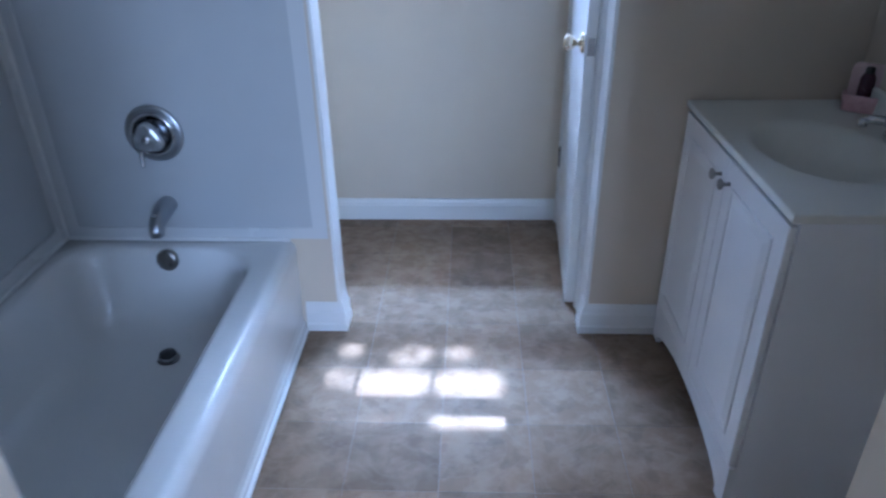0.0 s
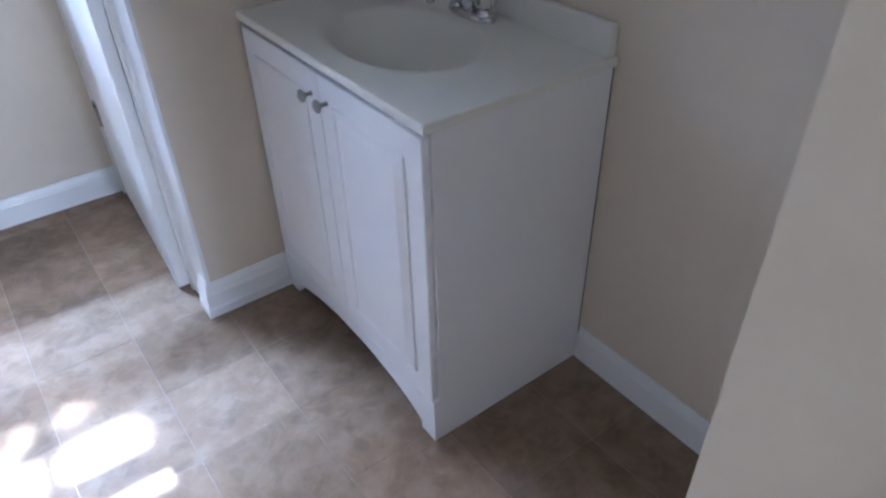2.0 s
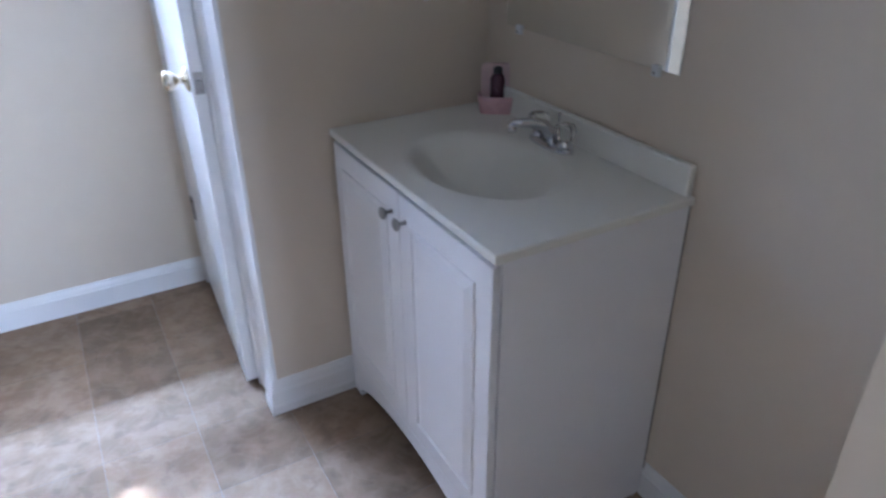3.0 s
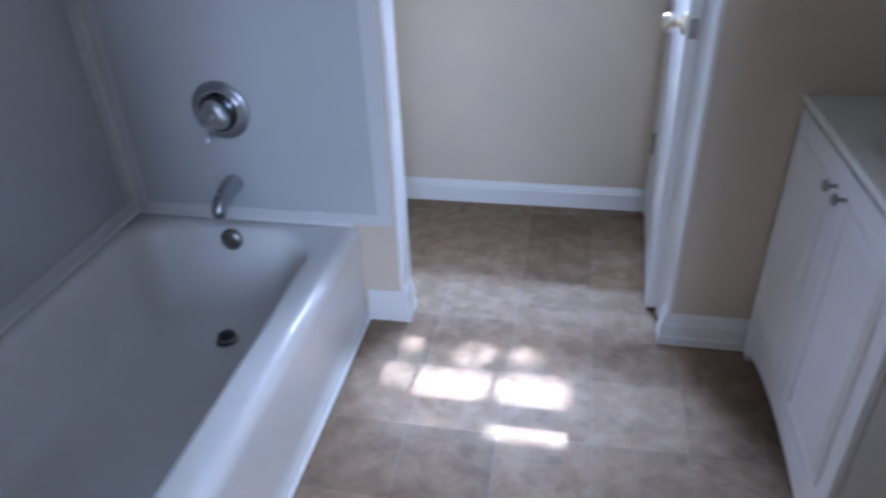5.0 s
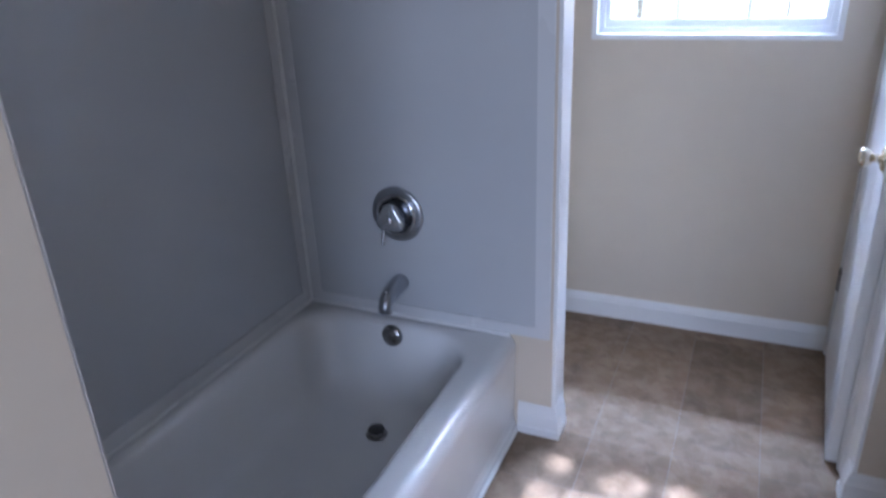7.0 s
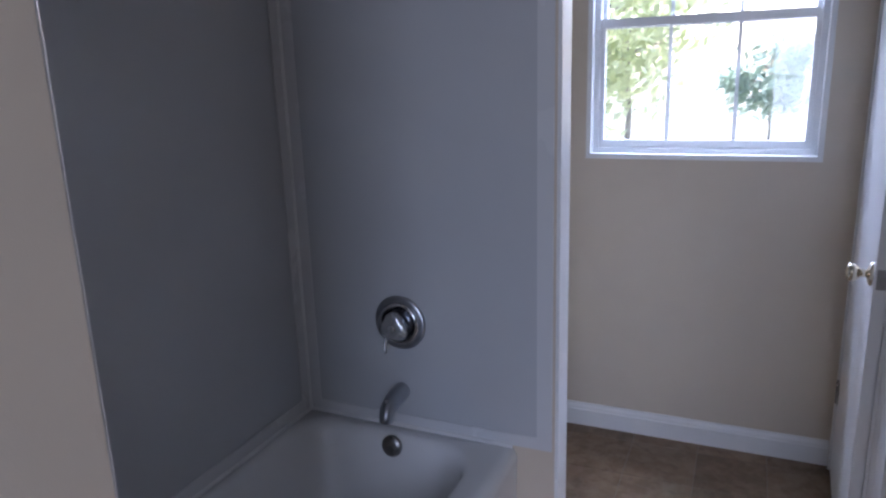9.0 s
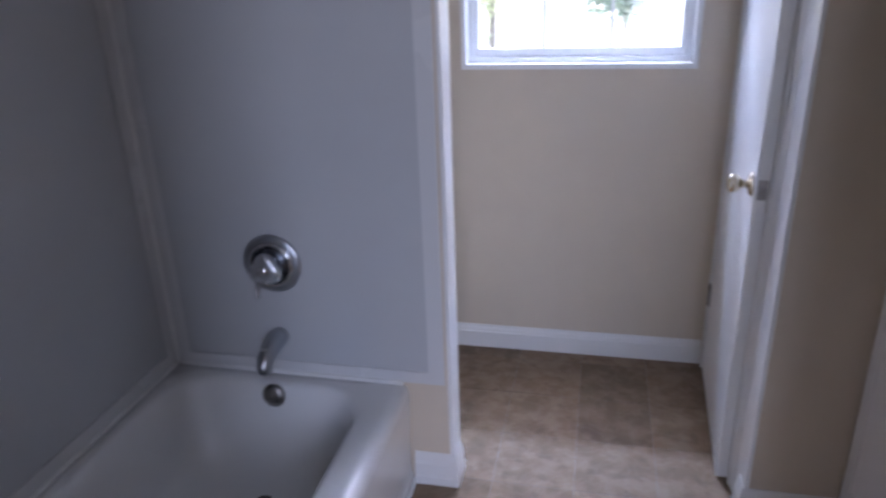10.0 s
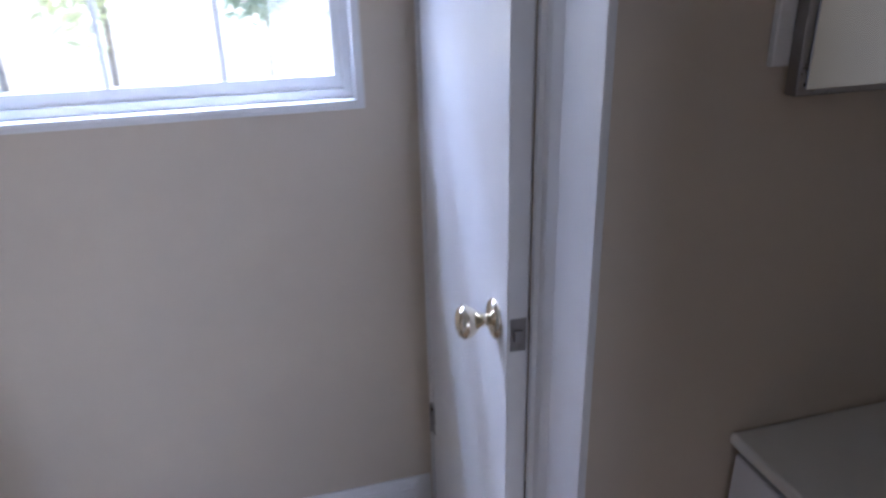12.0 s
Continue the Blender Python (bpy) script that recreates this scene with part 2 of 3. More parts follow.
def circle(r, n=14, squash=1.0):
    return [(r * math.cos(2 * math.pi * i / n), squash * r * math.sin(2 * math.pi * i / n)) for i in range(n)]


def solid_with_holes(xs, ys, zs, hollow):
    """Blocks between the given planes, without the cells for which hollow(i, j, k) holds; one closed skin."""
    b = bmesh.new()
    cache = {}

    def v(i, j, k):
        if (i, j, k) not in cache:
            cache[(i, j, k)] = b.verts.new((xs[i], ys[j], zs[k]))
        return cache[(i, j, k)]
    nx, ny, nz = len(xs) - 1, len(ys) - 1, len(zs) - 1

    def full(i, j, k):
        return 0 <= i < nx and 0 <= j < ny and 0 <= k < nz and not hollow(i, j, k)
    for i in range(nx):
        for j in range(ny):
            for k in range(nz):
                if not full(i, j, k):
                    continue
                for d, q in (((-1, 0, 0), ((0, 0, 0), (0, 0, 1), (0, 1, 1), (0, 1, 0))), ((1, 0, 0), ((1, 0, 0), (1, 1, 0), (1, 1, 1), (1, 0, 1))),
                             ((0, -1, 0), ((0, 0, 0), (1, 0, 0), (1, 0, 1), (0, 0, 1))), ((0, 1, 0), ((0, 1, 0), (0, 1, 1), (1, 1, 1), (1, 1, 0))),
                             ((0, 0, -1), ((0, 0, 0), (0, 1, 0), (1, 1, 0), (1, 0, 0))), ((0, 0, 1), ((0, 0, 1), (1, 0, 1), (1, 1, 1), (0, 1, 1)))):
                    if not full(i + d[0], j + d[1], k + d[2]):
                        b.faces.new([v(i + a, j + c, k + e) for a, c, e in q])
    return b


# ---- structure ----
H = 2.44
XL, XR = -0.80, 1.727          # left wall behind the tub, right wall behind the vanity
YW, YP, YN, YV = 0.916, 0.015, -1.516, -1.484   # window wall, partition's near face, near walls' inner face
PT = 0.11                      # thickness of inner walls
OL, OR = 0.130, 0.996          # the opening in the partition
WX0, WX1, WZ0, WZ1 = 0.017, 0.854, 1.202, 2.10

structure(part("wall_window", solid_with_holes([XL - PT, WX0, WX1, 2.6], [YW, 1.08], [-0.3, WZ0, WZ1, H], lambda i, j, k: i == 1 and k == 1), TAN),
          "smooth tan-painted wall with a white-trimmed window")
structure(part("wall_partition_tub", box(XL, OL - 0.012, YP, YP + PT, 0, H), TAN), "tan-painted stub wall at the tap end of the tub")
structure(part("wall_partition_vanity", box(OR + 0.012, XR, YP, YP + PT, 0, H), TAN), "tan-painted wall beside the vanity")
structure(part("wall_header", box(OL - 0.012, OR + 0.012, YP, YP + PT, 2.10, H), TAN))
structure(part("wall_left", box(XL - PT, XL, YN - 0.145, YW, 0, H), TAN))
structure(part("wall_right", box(XR, XR + PT, YV - 0.145, YP + PT, 0, H), TAN), "plain tan-painted wall behind the vanity")
structure(part("wall_near_tub", box(XL, 0.086, YN - 0.145, YN, 0, H), TAN), "tan-painted wall end at the foot of the tub")
structure(part("wall_near_vanity", box(1.010, XR, YV - 0.145, YV, 0, H), TAN), "tan-painted wall end beside the doorway")
structure(part("wall_alcove_door", solid_with_holes([1.0, 1.11], [YP + PT, 0.165, 0.885, YW], [0, 2.06, H], lambda i, j, k: j == 1 and k == 0), TAN))
structure(part("wall_closet", solid_with_holes([1.11, 2.0, 2.1], [YP + PT, YW], [0, H], lambda i, j, k: i == 0), TAN))
structure(part("wall_hall_back", solid_with_holes([-1.6, 0.72, 1.92, 3.2], [-4.62, -4.5], [0, 0.75, 2.1, H], lambda i, j, k: i == 1 and k == 1), TAN))
structure(part("wall_hall_left", box(-1.7, -1.6, -4.62, YN - PT, 0, H), TAN))
structure(part("wall_hall_right", box(3.2, 3.3, -4.62, YN - PT, 0, H), TAN))
structure(part("wall_hall_front_left", box(-1.6, XL - PT, YN - 0.145, YN, 0, H), TAN))
structure(part("wall_hall_front_right", box(XR + PT, 3.2, YV - 0.145, YV, 0, H), TAN))
structure(part("ceiling", box(-1.7, 3.3, -4.62, 1.08, H, H + 0.1), CEIL), "plain white ceiling")
structure(part("floor_slab", box(-1.7, 3.3, -4.62, 1.08, -0.30, -0.02), DARKWOOD))


def base_profile(h=0.105, d=0.013):
    """Baseboard section: (out from the wall, up)."""
    return [(0, 0), (d, 0), (d, h * 0.70), (d * 0.80, h * 0.745), (d * 0.80, h * 0.79), (d * 0.62, h * 0.86), (d * 0.35, h * 0.93), (d * 0.30, h), (0, h)]


def stub_profile(h=0.115, d=0.019):
    """Taller, more tapered section of the boards on the partition."""
    return [(0, 0), (d, 0), (d, h * 0.24), (d * 0.80, h * 0.30), (d * 0.76, h * 0.66), (d * 0.58, h * 0.74), (d * 0.42, h * 0.86), (d * 0.20, h * 0.95), (d * 0.16, h), (0, h)]


def run(name, a, b, out, prof, mat, label="", e0=0.0, e1=0.0):
    """Moulding from a to b (x, y, z) whose section (o, u) goes out along 'out' and up z; mitred by e0 and e1 times o."""
    bm = bmesh.new()
    a, b, out = Vector(a), Vector(b), Vector(out)
    d = (b - a).normalized()
    up = Vector((0, 0, 1))
    r0 = [bm.verts.new(a + out * o + up * u + d * (o * e0)) for o, u in prof]
    r1 = [bm.verts.new(b + out * o + up * u + d * (o * e1)) for o, u in prof]
    k = len(prof)
    for i in range(k):
        j = (i + 1) % k
        bm.faces.new((r0[i], r0[j], r1[j], r1[i]))
    bm.faces.new(r0)
    bm.faces.new(r1)
    return structure(part(name, bm, mat), label)


BP = base_profile()
WB = "white-painted moulded baseboard"
run("baseboard", (XL, YW, 0), (0.984, YW, 0), (0, -1, 0), BP, TRIM, WB)
run("baseboard", (0.004, YP, 0), (OL, YP, 0), (0, -1, 0), stub_profile(), TRIM, WB, 0, 1)
run("baseboard", (OL, YP, 0), (OL, YP + 0.085, 0), (1, 0, 0), stub_profile(), TRIM, WB, -1, 0)
run("baseboard", (OR, YP, 0), (1.246, YP, 0), (0, -1, 0), stub_profile(), TRIM, WB, -1, 0)
run("baseboard", (OR, YP, 0), (OR, YP + 0.06, 0), (-1, 0, 0), stub_profile(), TRIM, WB, -1, 0)
run("baseboard", (XR, -0.766, 0), (XR, YV, 0), (-1, 0, 0), BP, TRIM, WB)
run("baseboard", (1.010, YV, 0), (XR, YV, 0), (0, 1, 0), BP, TRIM, WB, 0, -1)

# white boards on the partition's ends
for name, x0, x1 in (("trim_opening_left", OL - 0.012, OL), ("trim_opening_right", OR, OR + 0.012)):
    structure(part(name, box(x0, x1, YP - 0.003, YP + PT, 0, 2.10, 0.002), TRIM), "white-painted board on the end of the partition")
structure(part("trim_opening_head", box(OL, OR, YP - 0.003, YP + PT, 2.088, 2.10), TRIM))

# casing round the alcove door
casing = [(0, 0), (0.016, 0), (0.017, 0.012), (0.011, 0.017), (0.010, 0.035), (0.006, 0.050), (0.004, 0.056), (0, 0.056)]


def upright(name, x, y, s, z0, z1, sec, mat):
    """Upright moulding on a wall that faces -x; s: the way its width goes along y."""
    bm = bmesh.new()
    a = [bm.verts.new((x - o, y + s * w, z0)) for o, w in sec]
    b = [bm.verts.new((x - o, y + s * w, z1)) for o, w in sec]
    k = len(sec)
    for i in range(k):
        bm.faces.new((a[i], a[(i + 1) % k], b[(i + 1) % k], b[i]))
    bm.faces.new(a)
    bm.faces.new(b)
    return structure(part(name, bm, mat), "white door casing with a moulded edge")


DY0, DY1 = 0.180, 0.876
upright("trim_door_casing", 1.0, DY0 - 0.004, -1, 0, 2.10, casing, TRIM)
upright("trim_door_casing", 1.0, DY1 + 0.000, 1, 0, 2.10, [(o, w * 0.95) for o, w in casing], TRIM)
structure(part("trim_door_head", box(0.986, 1.0, 0.12, 0.93, 2.045, 2.10, 0.003), TRIM))
jb = box(1.0, 1.11, DY0 - 0.015, DY0, 0, 2.045)
box(1.0, 1.11, DY1, DY1 + 0.009, 0, 2.045, bm=jb)
box(1.0, 1.11, DY0, DY1, 2.032, 2.045, bm=jb)
box(1.045, 1.08, DY0, DY0 + 0.011, 0, 2.032, bm=jb)
structure(part("door_jamb", jb, TRIM))


def build_door():
    """Slab door, a little ajar, hung on the side by the window wall."""
    # local frame: hinge line at the origin, leaf along -y, room side towards -x
    d = structure(thing("door_1", "white-painted flat door, slightly ajar, beside the window wall", "door",
                        at=(0.990, 0.874, 0.010), rz=-3.3))
    d["kind"] = "structure"
    w = 0.690
    part("door_leaf", box(0.0, 0.035, -w, -0.002, 0, 2.015, 0.0025), TRIM, d)
    for z in (0.32, 1.08, 1.80):
        hb = lathe([(0.0055, 0), (0.0055, 0.088)], pose(-0.004, 0.001, z - 0.044), 12)
        lathe([(0.0, -0.005), (0.004, -0.003), (0.0055, 0)], pose(-0.004, 0.001, z - 0.044), 12, hb)
        lathe([(0.0055, 0.088), (0.004, 0.092), (0.0, 0.094)], pose(-0.004, 0.001, z - 0.044), 12, hb)
        box(-0.0018, 0.0002, -0.026, -0.004, z - 0.044, z + 0.044, bm=hb)
        part("hinge", hb, TRIM if z > 0.5 else NICKEL, d, "painted-over butt hinge" if z > 0.5 else "dull metal butt hinge")
    zk = 0.957
    rz = pose(0, -w + 0.060, zk, 0, -90, 0)
    part("rose", lathe([(0.0, 0), (0.033, 0), (0.034, 0.004), (0.029, 0.009), (0.016, 0.013), (0.0, 0.013)], rz, 32), BRASS, d, "round polished brass rose", True)
    part("door_knob", lathe([(0.010, 0.012), (0.0105, 0.020), (0.012, 0.028), (0.020, 0.036), (0.0265, 0.046), (0.0275, 0.055), (0.022, 0.0625), (0.012, 0.066), (0.0, 0.067)], rz, 32),
         BRASS, d, "polished brass door knob", True)
    rr = pose(0.035, -w + 0.060, zk, 0, 90, 0)
    part("rose", lathe([(0.0, 0), (0.033, 0), (0.034, 0.004), (0.016, 0.012), (0.0, 0.013)], rr, 24), BRASS, d, "", True)
    part("door_knob", lathe([(0.010, 0.012), (0.012, 0.028), (0.0265, 0.046), (0.022, 0.0625), (0.0, 0.067)], rr, 24), BRASS, d, "", True)
    part("latch_plate", box(0.005, 0.030, -w - 0.0012, -w + 0.001, zk - 0.028, zk + 0.028), NICKEL, d, "dull metal latch plate")
    part("latch_bolt", box(0.010, 0.024, -w - 0.010, -w - 0.001, zk - 0.009, zk + 0.009, 0.002), NICKEL, d)
    return d


build_door()


# ---- window ----
def build_window():
    w = structure(thing("window_1", "white vinyl sash window with thin upright muntins and a plain white sill edge", "window", at=(0, 0, 0)))
    w["kind"] = "structure"
    # thin white edging on the wall round the opening
    e = 0.009
    x0, x1, z0, z1 = WX0 - e, WX1 + e, WZ0 - e, WZ1 + e
    y0, y1 = YW - 0.009, YW + 0.075
    part("window_edging", solid_with_holes([x0, WX0, WX1, x1], [y0, YW - 0.0005], [z0, WZ0, WZ1, z1], lambda i, j, k: i == 1 and k == 1), TRIM, w)
    part("reveal", solid_with_holes([WX0, WX0 + 0.010, WX1 - 0.010, WX1], [YW - 0.006, y1], [WZ0, WZ0 + 0.010, WZ1 - 0.010, WZ1], lambda i, j, k: i == 1 and k == 1), TRIM, w)
    fx0, fx1, fz0, fz1 = WX0 + 0.010, WX1 - 0.010, WZ0 + 0.010, WZ1 - 0.010
    ft = 0.021
    part("window_frame", solid_with_holes([fx0, fx0 + ft, fx1 - ft, fx1], [YW + 0.045, 1.05], [fz0, fz0 + ft, fz1 - ft, fz1], lambda i, j, k: i == 1 and k == 1), VINYL, w)
    sx0, sx1 = fx0 + ft, fx1 - ft
    zm = 1.715

    def sash(name, ya, yb, za, zb, bottom, top):
        st = 0.018
        s = part(name, solid_with_holes([sx0, sx0 + st, sx1 - st, sx1], [ya, yb], [za, za + bottom, zb - top, zb], lambda i, j, k: i == 1 and k == 1), VINYL, w)
        ym = (ya + yb) / 2
        g0, g1 = sx0 + st, sx1 - st
        for n in (1, 2):
            xm = g0 + (g1 - g0) * n / 3
            part("muntin", box(xm - 0.0065, xm + 0.0065, ym - 0.004, ym + 0.004, za + bottom, zb - top), VINYL, s)
        pane = part("pane", box(g0, g1, ym - 0.008, ym - 0.005, za + bottom, zb - top), GLASS, s)
        pane.visible_shadow = False
        return s
    sash("lower_sash", YW + 0.055, YW + 0.083, fz0 + ft, zm + 0.018, 0.030, 0.032)
    sash("upper_sash", YW + 0.088, YW + 0.114, zm - 0.018, fz1 - ft, 0.032, 0.030)


build_window()
hx = structure(thing("window_2", "white-framed window in the room behind", "window"))
part("window_frame", solid_with_holes([0.72, 0.78, 1.30, 1.34, 1.86, 1.92], [-4.6, -4.54], [0.75, 0.81, 1.40, 1.44, 2.04, 2.1],
     lambda i, j, k: i in (1, 3) and k in (1, 3)), VINYL, hx)


# ---- bathtub ----
def rounded(x0, x1, y0, y1, r, z, n=10):
    pts = []
    for cx, cy, a0 in ((x1 - r, y1 - r, 0), (x0 + r, y1 - r, 90), (x0 + r, y0 + r, 180), (x1 - r, y0 + r, 270)):
        for i in range(n + 1):
            a = radians(a0 + 90 * i / n)
            pts.append((cx + r * math.cos(a), cy + r * math.sin(a), z))
    return pts


def loft(rings, cap_last=True, bm=None):
    b = bmesh.new()
    vs = [[b.verts.new(p) for p in r] for r in rings]
    k = len(vs[0])
    for a, c in zip(vs, vs[1:]):
        for i in range(k):
            b.faces.new((a[i], a[(i + 1) % k], c[(i + 1) % k], c[i]))
    if cap_last:
        b.faces.new(vs[-1])
    return join(bm, b)


def build_tub():
    t = thing("bathtub", "white built-in bathtub with rounded front rim inside a pale surround", "bathtub")
    X0, X1, Y0, Y1 = XL + 0.003, 0.0, YN + 0.002, YP - 0.002
    Z = 0.368
    rings = [rounded(X0, X1 - 0.004, Y0, Y1, 0.002, Z - 0.050),
             rounded(X0, X1 - 0.004, Y0, Y1, 0.002, Z - 0.036),
             rounded(X0, X1 - 0.008, Y0, Y1, 0.003, Z - 0.021),
             rounded(X0, X1 - 0.016, Y0, Y1, 0.003, Z - 0.009),
             rounded(X0, X1 - 0.029, Y0, Y1, 0.004, Z - 0.002),
             rounded(X0, X1 - 0.043, Y0, Y1, 0.004, Z),
             rounded(X0 + 0.028, X1 - 0.092, Y0 + 0.045, Y1 - 0.050, 0.16, Z),
             rounded(X0 + 0.034, X1 - 0.101, Y0 + 0.052, Y1 - 0.056, 0.16, Z - 0.0015),
             rounded(X0 + 0.041, X1 - 0.109, Y0 + 0.062, Y1 - 0.062, 0.16, Z - 0.006),
             rounded(X0 + 0.047, X1 - 0.115, Y0 + 0.072, Y1 - 0.068, 0.16, Z - 0.014),
             rounded(X0 + 0.053, X1 - 0.120, Y0 + 0.084, Y1 - 0.073, 0.16, Z - 0.028),
             rounded(X0 + 0.060, X1 - 0.126, Y0 + 0.105, Y1 - 0.081, 0.155, Z - 0.060),
             rounded(X0 + 0.070, X1 - 0.133, Y0 + 0.140, Y1 - 0.091, 0.150, Z - 0.105),
             rounded(X0 + 0.082, X1 - 0.142, Y0 + 0.180, Y1 - 0.104, 0.145, Z - 0.150),
             rounded(X0 + 0.092, X1 - 0.149, Y0 + 0.220, Y1 - 0.116, 0.140, Z - 0.195),
             rounded(X0 + 0.104, X1 - 0.150, Y0 + 0.260, Y1 - 0.130, 0.135, Z - 0.232),
             rounded(X0 + 0.122, X1 - 0.168, Y0 + 0.300, Y1 - 0.148, 0.130, Z - 0.257),
             rounded(X0 + 0.150, X1 - 0.195, Y0 + 0.345, Y1 - 0.175, 0.115, Z - 0.273),
             rounded(X0 + 0.190, X1 - 0.235, Y0 + 0.400, Y1 - 0.220, 0.090, Z - 0.281),
             rounded(X0 + 0.260, X1 - 0.300, Y0 + 0.500, Y1 - 0.320, 0.060, Z - 0.285)]
    part("basin", loft(rings), ACRYLIC, t, "glossy white basin", True)
    # apron: leans in slightly, with a returned foot
    prof = [(X1 - 0.004, Z - 0.050), (X1 - 0.012, 0.060), (X1 - 0.009, 0.035), (X1 - 0.004, 0.024), (X1 - 0.003, 0.0),
            (X1 - 0.05, 0.0), (X1 - 0.05, Z - 0.050)]
    bm = bmesh.new()
    a = [bm.verts.new((x, Y0, z)) for x, z in prof]
    b = [bm.verts.new((x, Y1, z)) for x, z in prof]
    for i in range(len(prof)):
        j = (i + 1) % len(prof)
        bm.faces.new((a[i], a[j], b[j], b[i]))
    bm.faces.new(a)
    bm.faces.new(b)
    part("apron", bm, ACRYLIC, t, "plain white front apron")
    part("caulk_line", sweep([(0.001, Y0, 0.004), (0.001, Y1, 0.004)], circle(0.008, 8)), CAULK, t, "bead of white caulk along the floor")
    # overflow plate, leaning with the end wall of the basin
    mo = pose(-0.420, -0.0700, 0.331, 83, 0, 0)
    part("overflow_plate", lathe([(0.0, 0.012), (0.020, 0.0115), (0.032, 0.008), (0.037, 0.003), (0.037, -0.006)], mo, 32), NICKEL, t, "round dull metal overflow plate", True)
    part("screw", lathe([(0.0, 0.015), (0.004, 0.0145), (0.0045, 0.011)], mo @ pose(0, 0.0, 0), 12), NICKEL, t)
    md = pose(-0.384, -0.283, 0.0845)
    part("drain_flange", lathe([(0.018, 0.0), (0.034, 0.0), (0.036, 0.002), (0.033, 0.0045), (0.022, 0.004)], md, 32, cap=False), NICKEL, t, "metal drain flange", True)
    part("drain_stopper", lathe([(0.005, 0.0), (0.005, 0.014), (0.024, 0.015), (0.028, 0.019), (0.026, 0.024), (0.0, 0.028)], md, 32), DARK, t, "dark round drain stopper", True)
    return t


build_tub()


def build_surround():
    s = thing("tub_surround", "pale glossy three-piece tub surround with flat raised borders", "shower surround")
    zt = 2.0
    z0 = 0.371
    # end panels: thin sheet with raised border on each side and below
    def end_panel(name, y, sgn, xe):
        ya, yb = sorted((y, y + sgn * 0.006))
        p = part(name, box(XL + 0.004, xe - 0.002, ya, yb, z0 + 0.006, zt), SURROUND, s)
        c, d = sorted((y + sgn * 0.0055, y + sgn * 0.011))
        bm = solid_with_holes([XL + 0.010, XL + 0.060, xe - 0.050, xe], [c, d], [z0 + 0.003, z0 + 0.045, zt - 0.05, zt], lambda i, j, k: i == 1 and k == 1)
        bmesh.ops.bevel(bm, geom=[e for e in bm.edges if e.is_boundary is False], offset=0.0022, segments=2, affect="EDGES")
        part("border", bm, BORDER, p, "paler raised border")
        return p
    end_panel("tap_panel", YP, -1, 0.112)
    end_panel("foot_panel", YN, 1, 0.078)
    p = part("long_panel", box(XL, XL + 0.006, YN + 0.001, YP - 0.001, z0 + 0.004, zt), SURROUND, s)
    bm = solid_with_holes([XL + 0.0055, XL + 0.011], [YN + 0.008, YN + 0.058, YP - 0.058, YP - 0.008], [z0 + 0.003, z0 + 0.052, zt - 0.05, zt],
                          lambda i, j, k: j == 1 and k == 1)
    bmesh.ops.bevel(bm, geom=list(bm.edges), offset=0.0022, segments=2, affect="EDGES")
    part("border", bm, BORDER, p, "paler raised border")
    for y in (YP - 0.010, YN + 0.010):
        part("corner_bead", sweep([(XL + 0.012, y, z0), (XL + 0.012, y, zt)], circle(0.008, 8), up=(0, 1, 0)), CAULK, s, "white corner seam")
    part("rim_bead", sweep([(XL + 0.010, YN + 0.01, z0 + 0.001), (XL + 0.010, YP - 0.010, z0 + 0.001), (-0.02, YP - 0.010, z0 + 0.001)], circle(0.009, 10)), CAULK, s,
         "bead of white caulk on the tub rim")
    part("edge_bead", sweep([(0.082, YN + 0.003, 0.38), (0.082, YN + 0.003, zt)], circle(0.003, 8), up=(0, 1, 0)), BORDER, s, "uneven white caulk down the panel edge")
    return s


build_surround()


def build_valve():
    v = thing("shower_valve", "round brushed chrome shower valve with grey knob on surround panel", "shower valve", at=(-0.405, YP - 0.006, 0.748))
    v.scale = (1.07, 1.0, 1.07)
    m = pose(0, 0, 0, 90, 0, 0)
    part("plate", lathe([(0.086, 0.0), (0.087, 0.004), (0.083, 0.009), (0.074, 0.012), (0.064, 0.011), (0.056, 0.010), (0.0, 0.010)], m, 48), PLATE, v, "brushed grey chrome escutcheon plate", True)
    part("rim_ring", lathe([(0.066, 0.010), (0.0675, 0.016), (0.064, 0.021), (0.058, 0.022), (0.054, 0.018), (0.053, 0.008)], m, 48, cap=False), CHROME, v, "raised bright chrome ring", True)
    part("sleeve", lathe([(0.052, 0.0102), (0.052, 0.013), (0.034, 0.016), (0.026, 0.020), (0.0, 0.020)], m, 40), SHADEDMETAL, v, "metal collar coloured dark for the shade inside the ring", True)
    b = bmesh.new()
    rings = []
    for h, r in ((0.018, 0.028), (0.026, 0.036), (0.040, 0.042), (0.056, 0.043), (0.062, 0.041), (0.066, 0.037), (0.0675, 0.010)):
        rings.append([(r * (1 + 0.13 * math.sin(3 * a + math.pi)) * math.cos(a), -h, r * (1 + 0.13 * math.sin(3 * a + math.pi)) * math.sin(a)) for a in [2 * math.pi * i / 48 for i in range(48)]])
    part("knob", loft(rings, True, b), KNOBMETAL, v, "grey three-lobed valve knob", True)
    part("knob_cap", lathe([(0.013, 0.067), (0.012, 0.0705), (0.0, 0.0715)], m, 20), CHROME, v, "", True)
    part("lever", sweep([(-0.026, -0.050, -0.026), (-0.028, -0.056, -0.050), (-0.030, -0.058, -0.076), (-0.026, -0.062, -0.084)], circle(0.0052, 10), up=(0, 1, 0)), KNOBMETAL, v, "thin chrome lever", True)
    return v


build_valve()


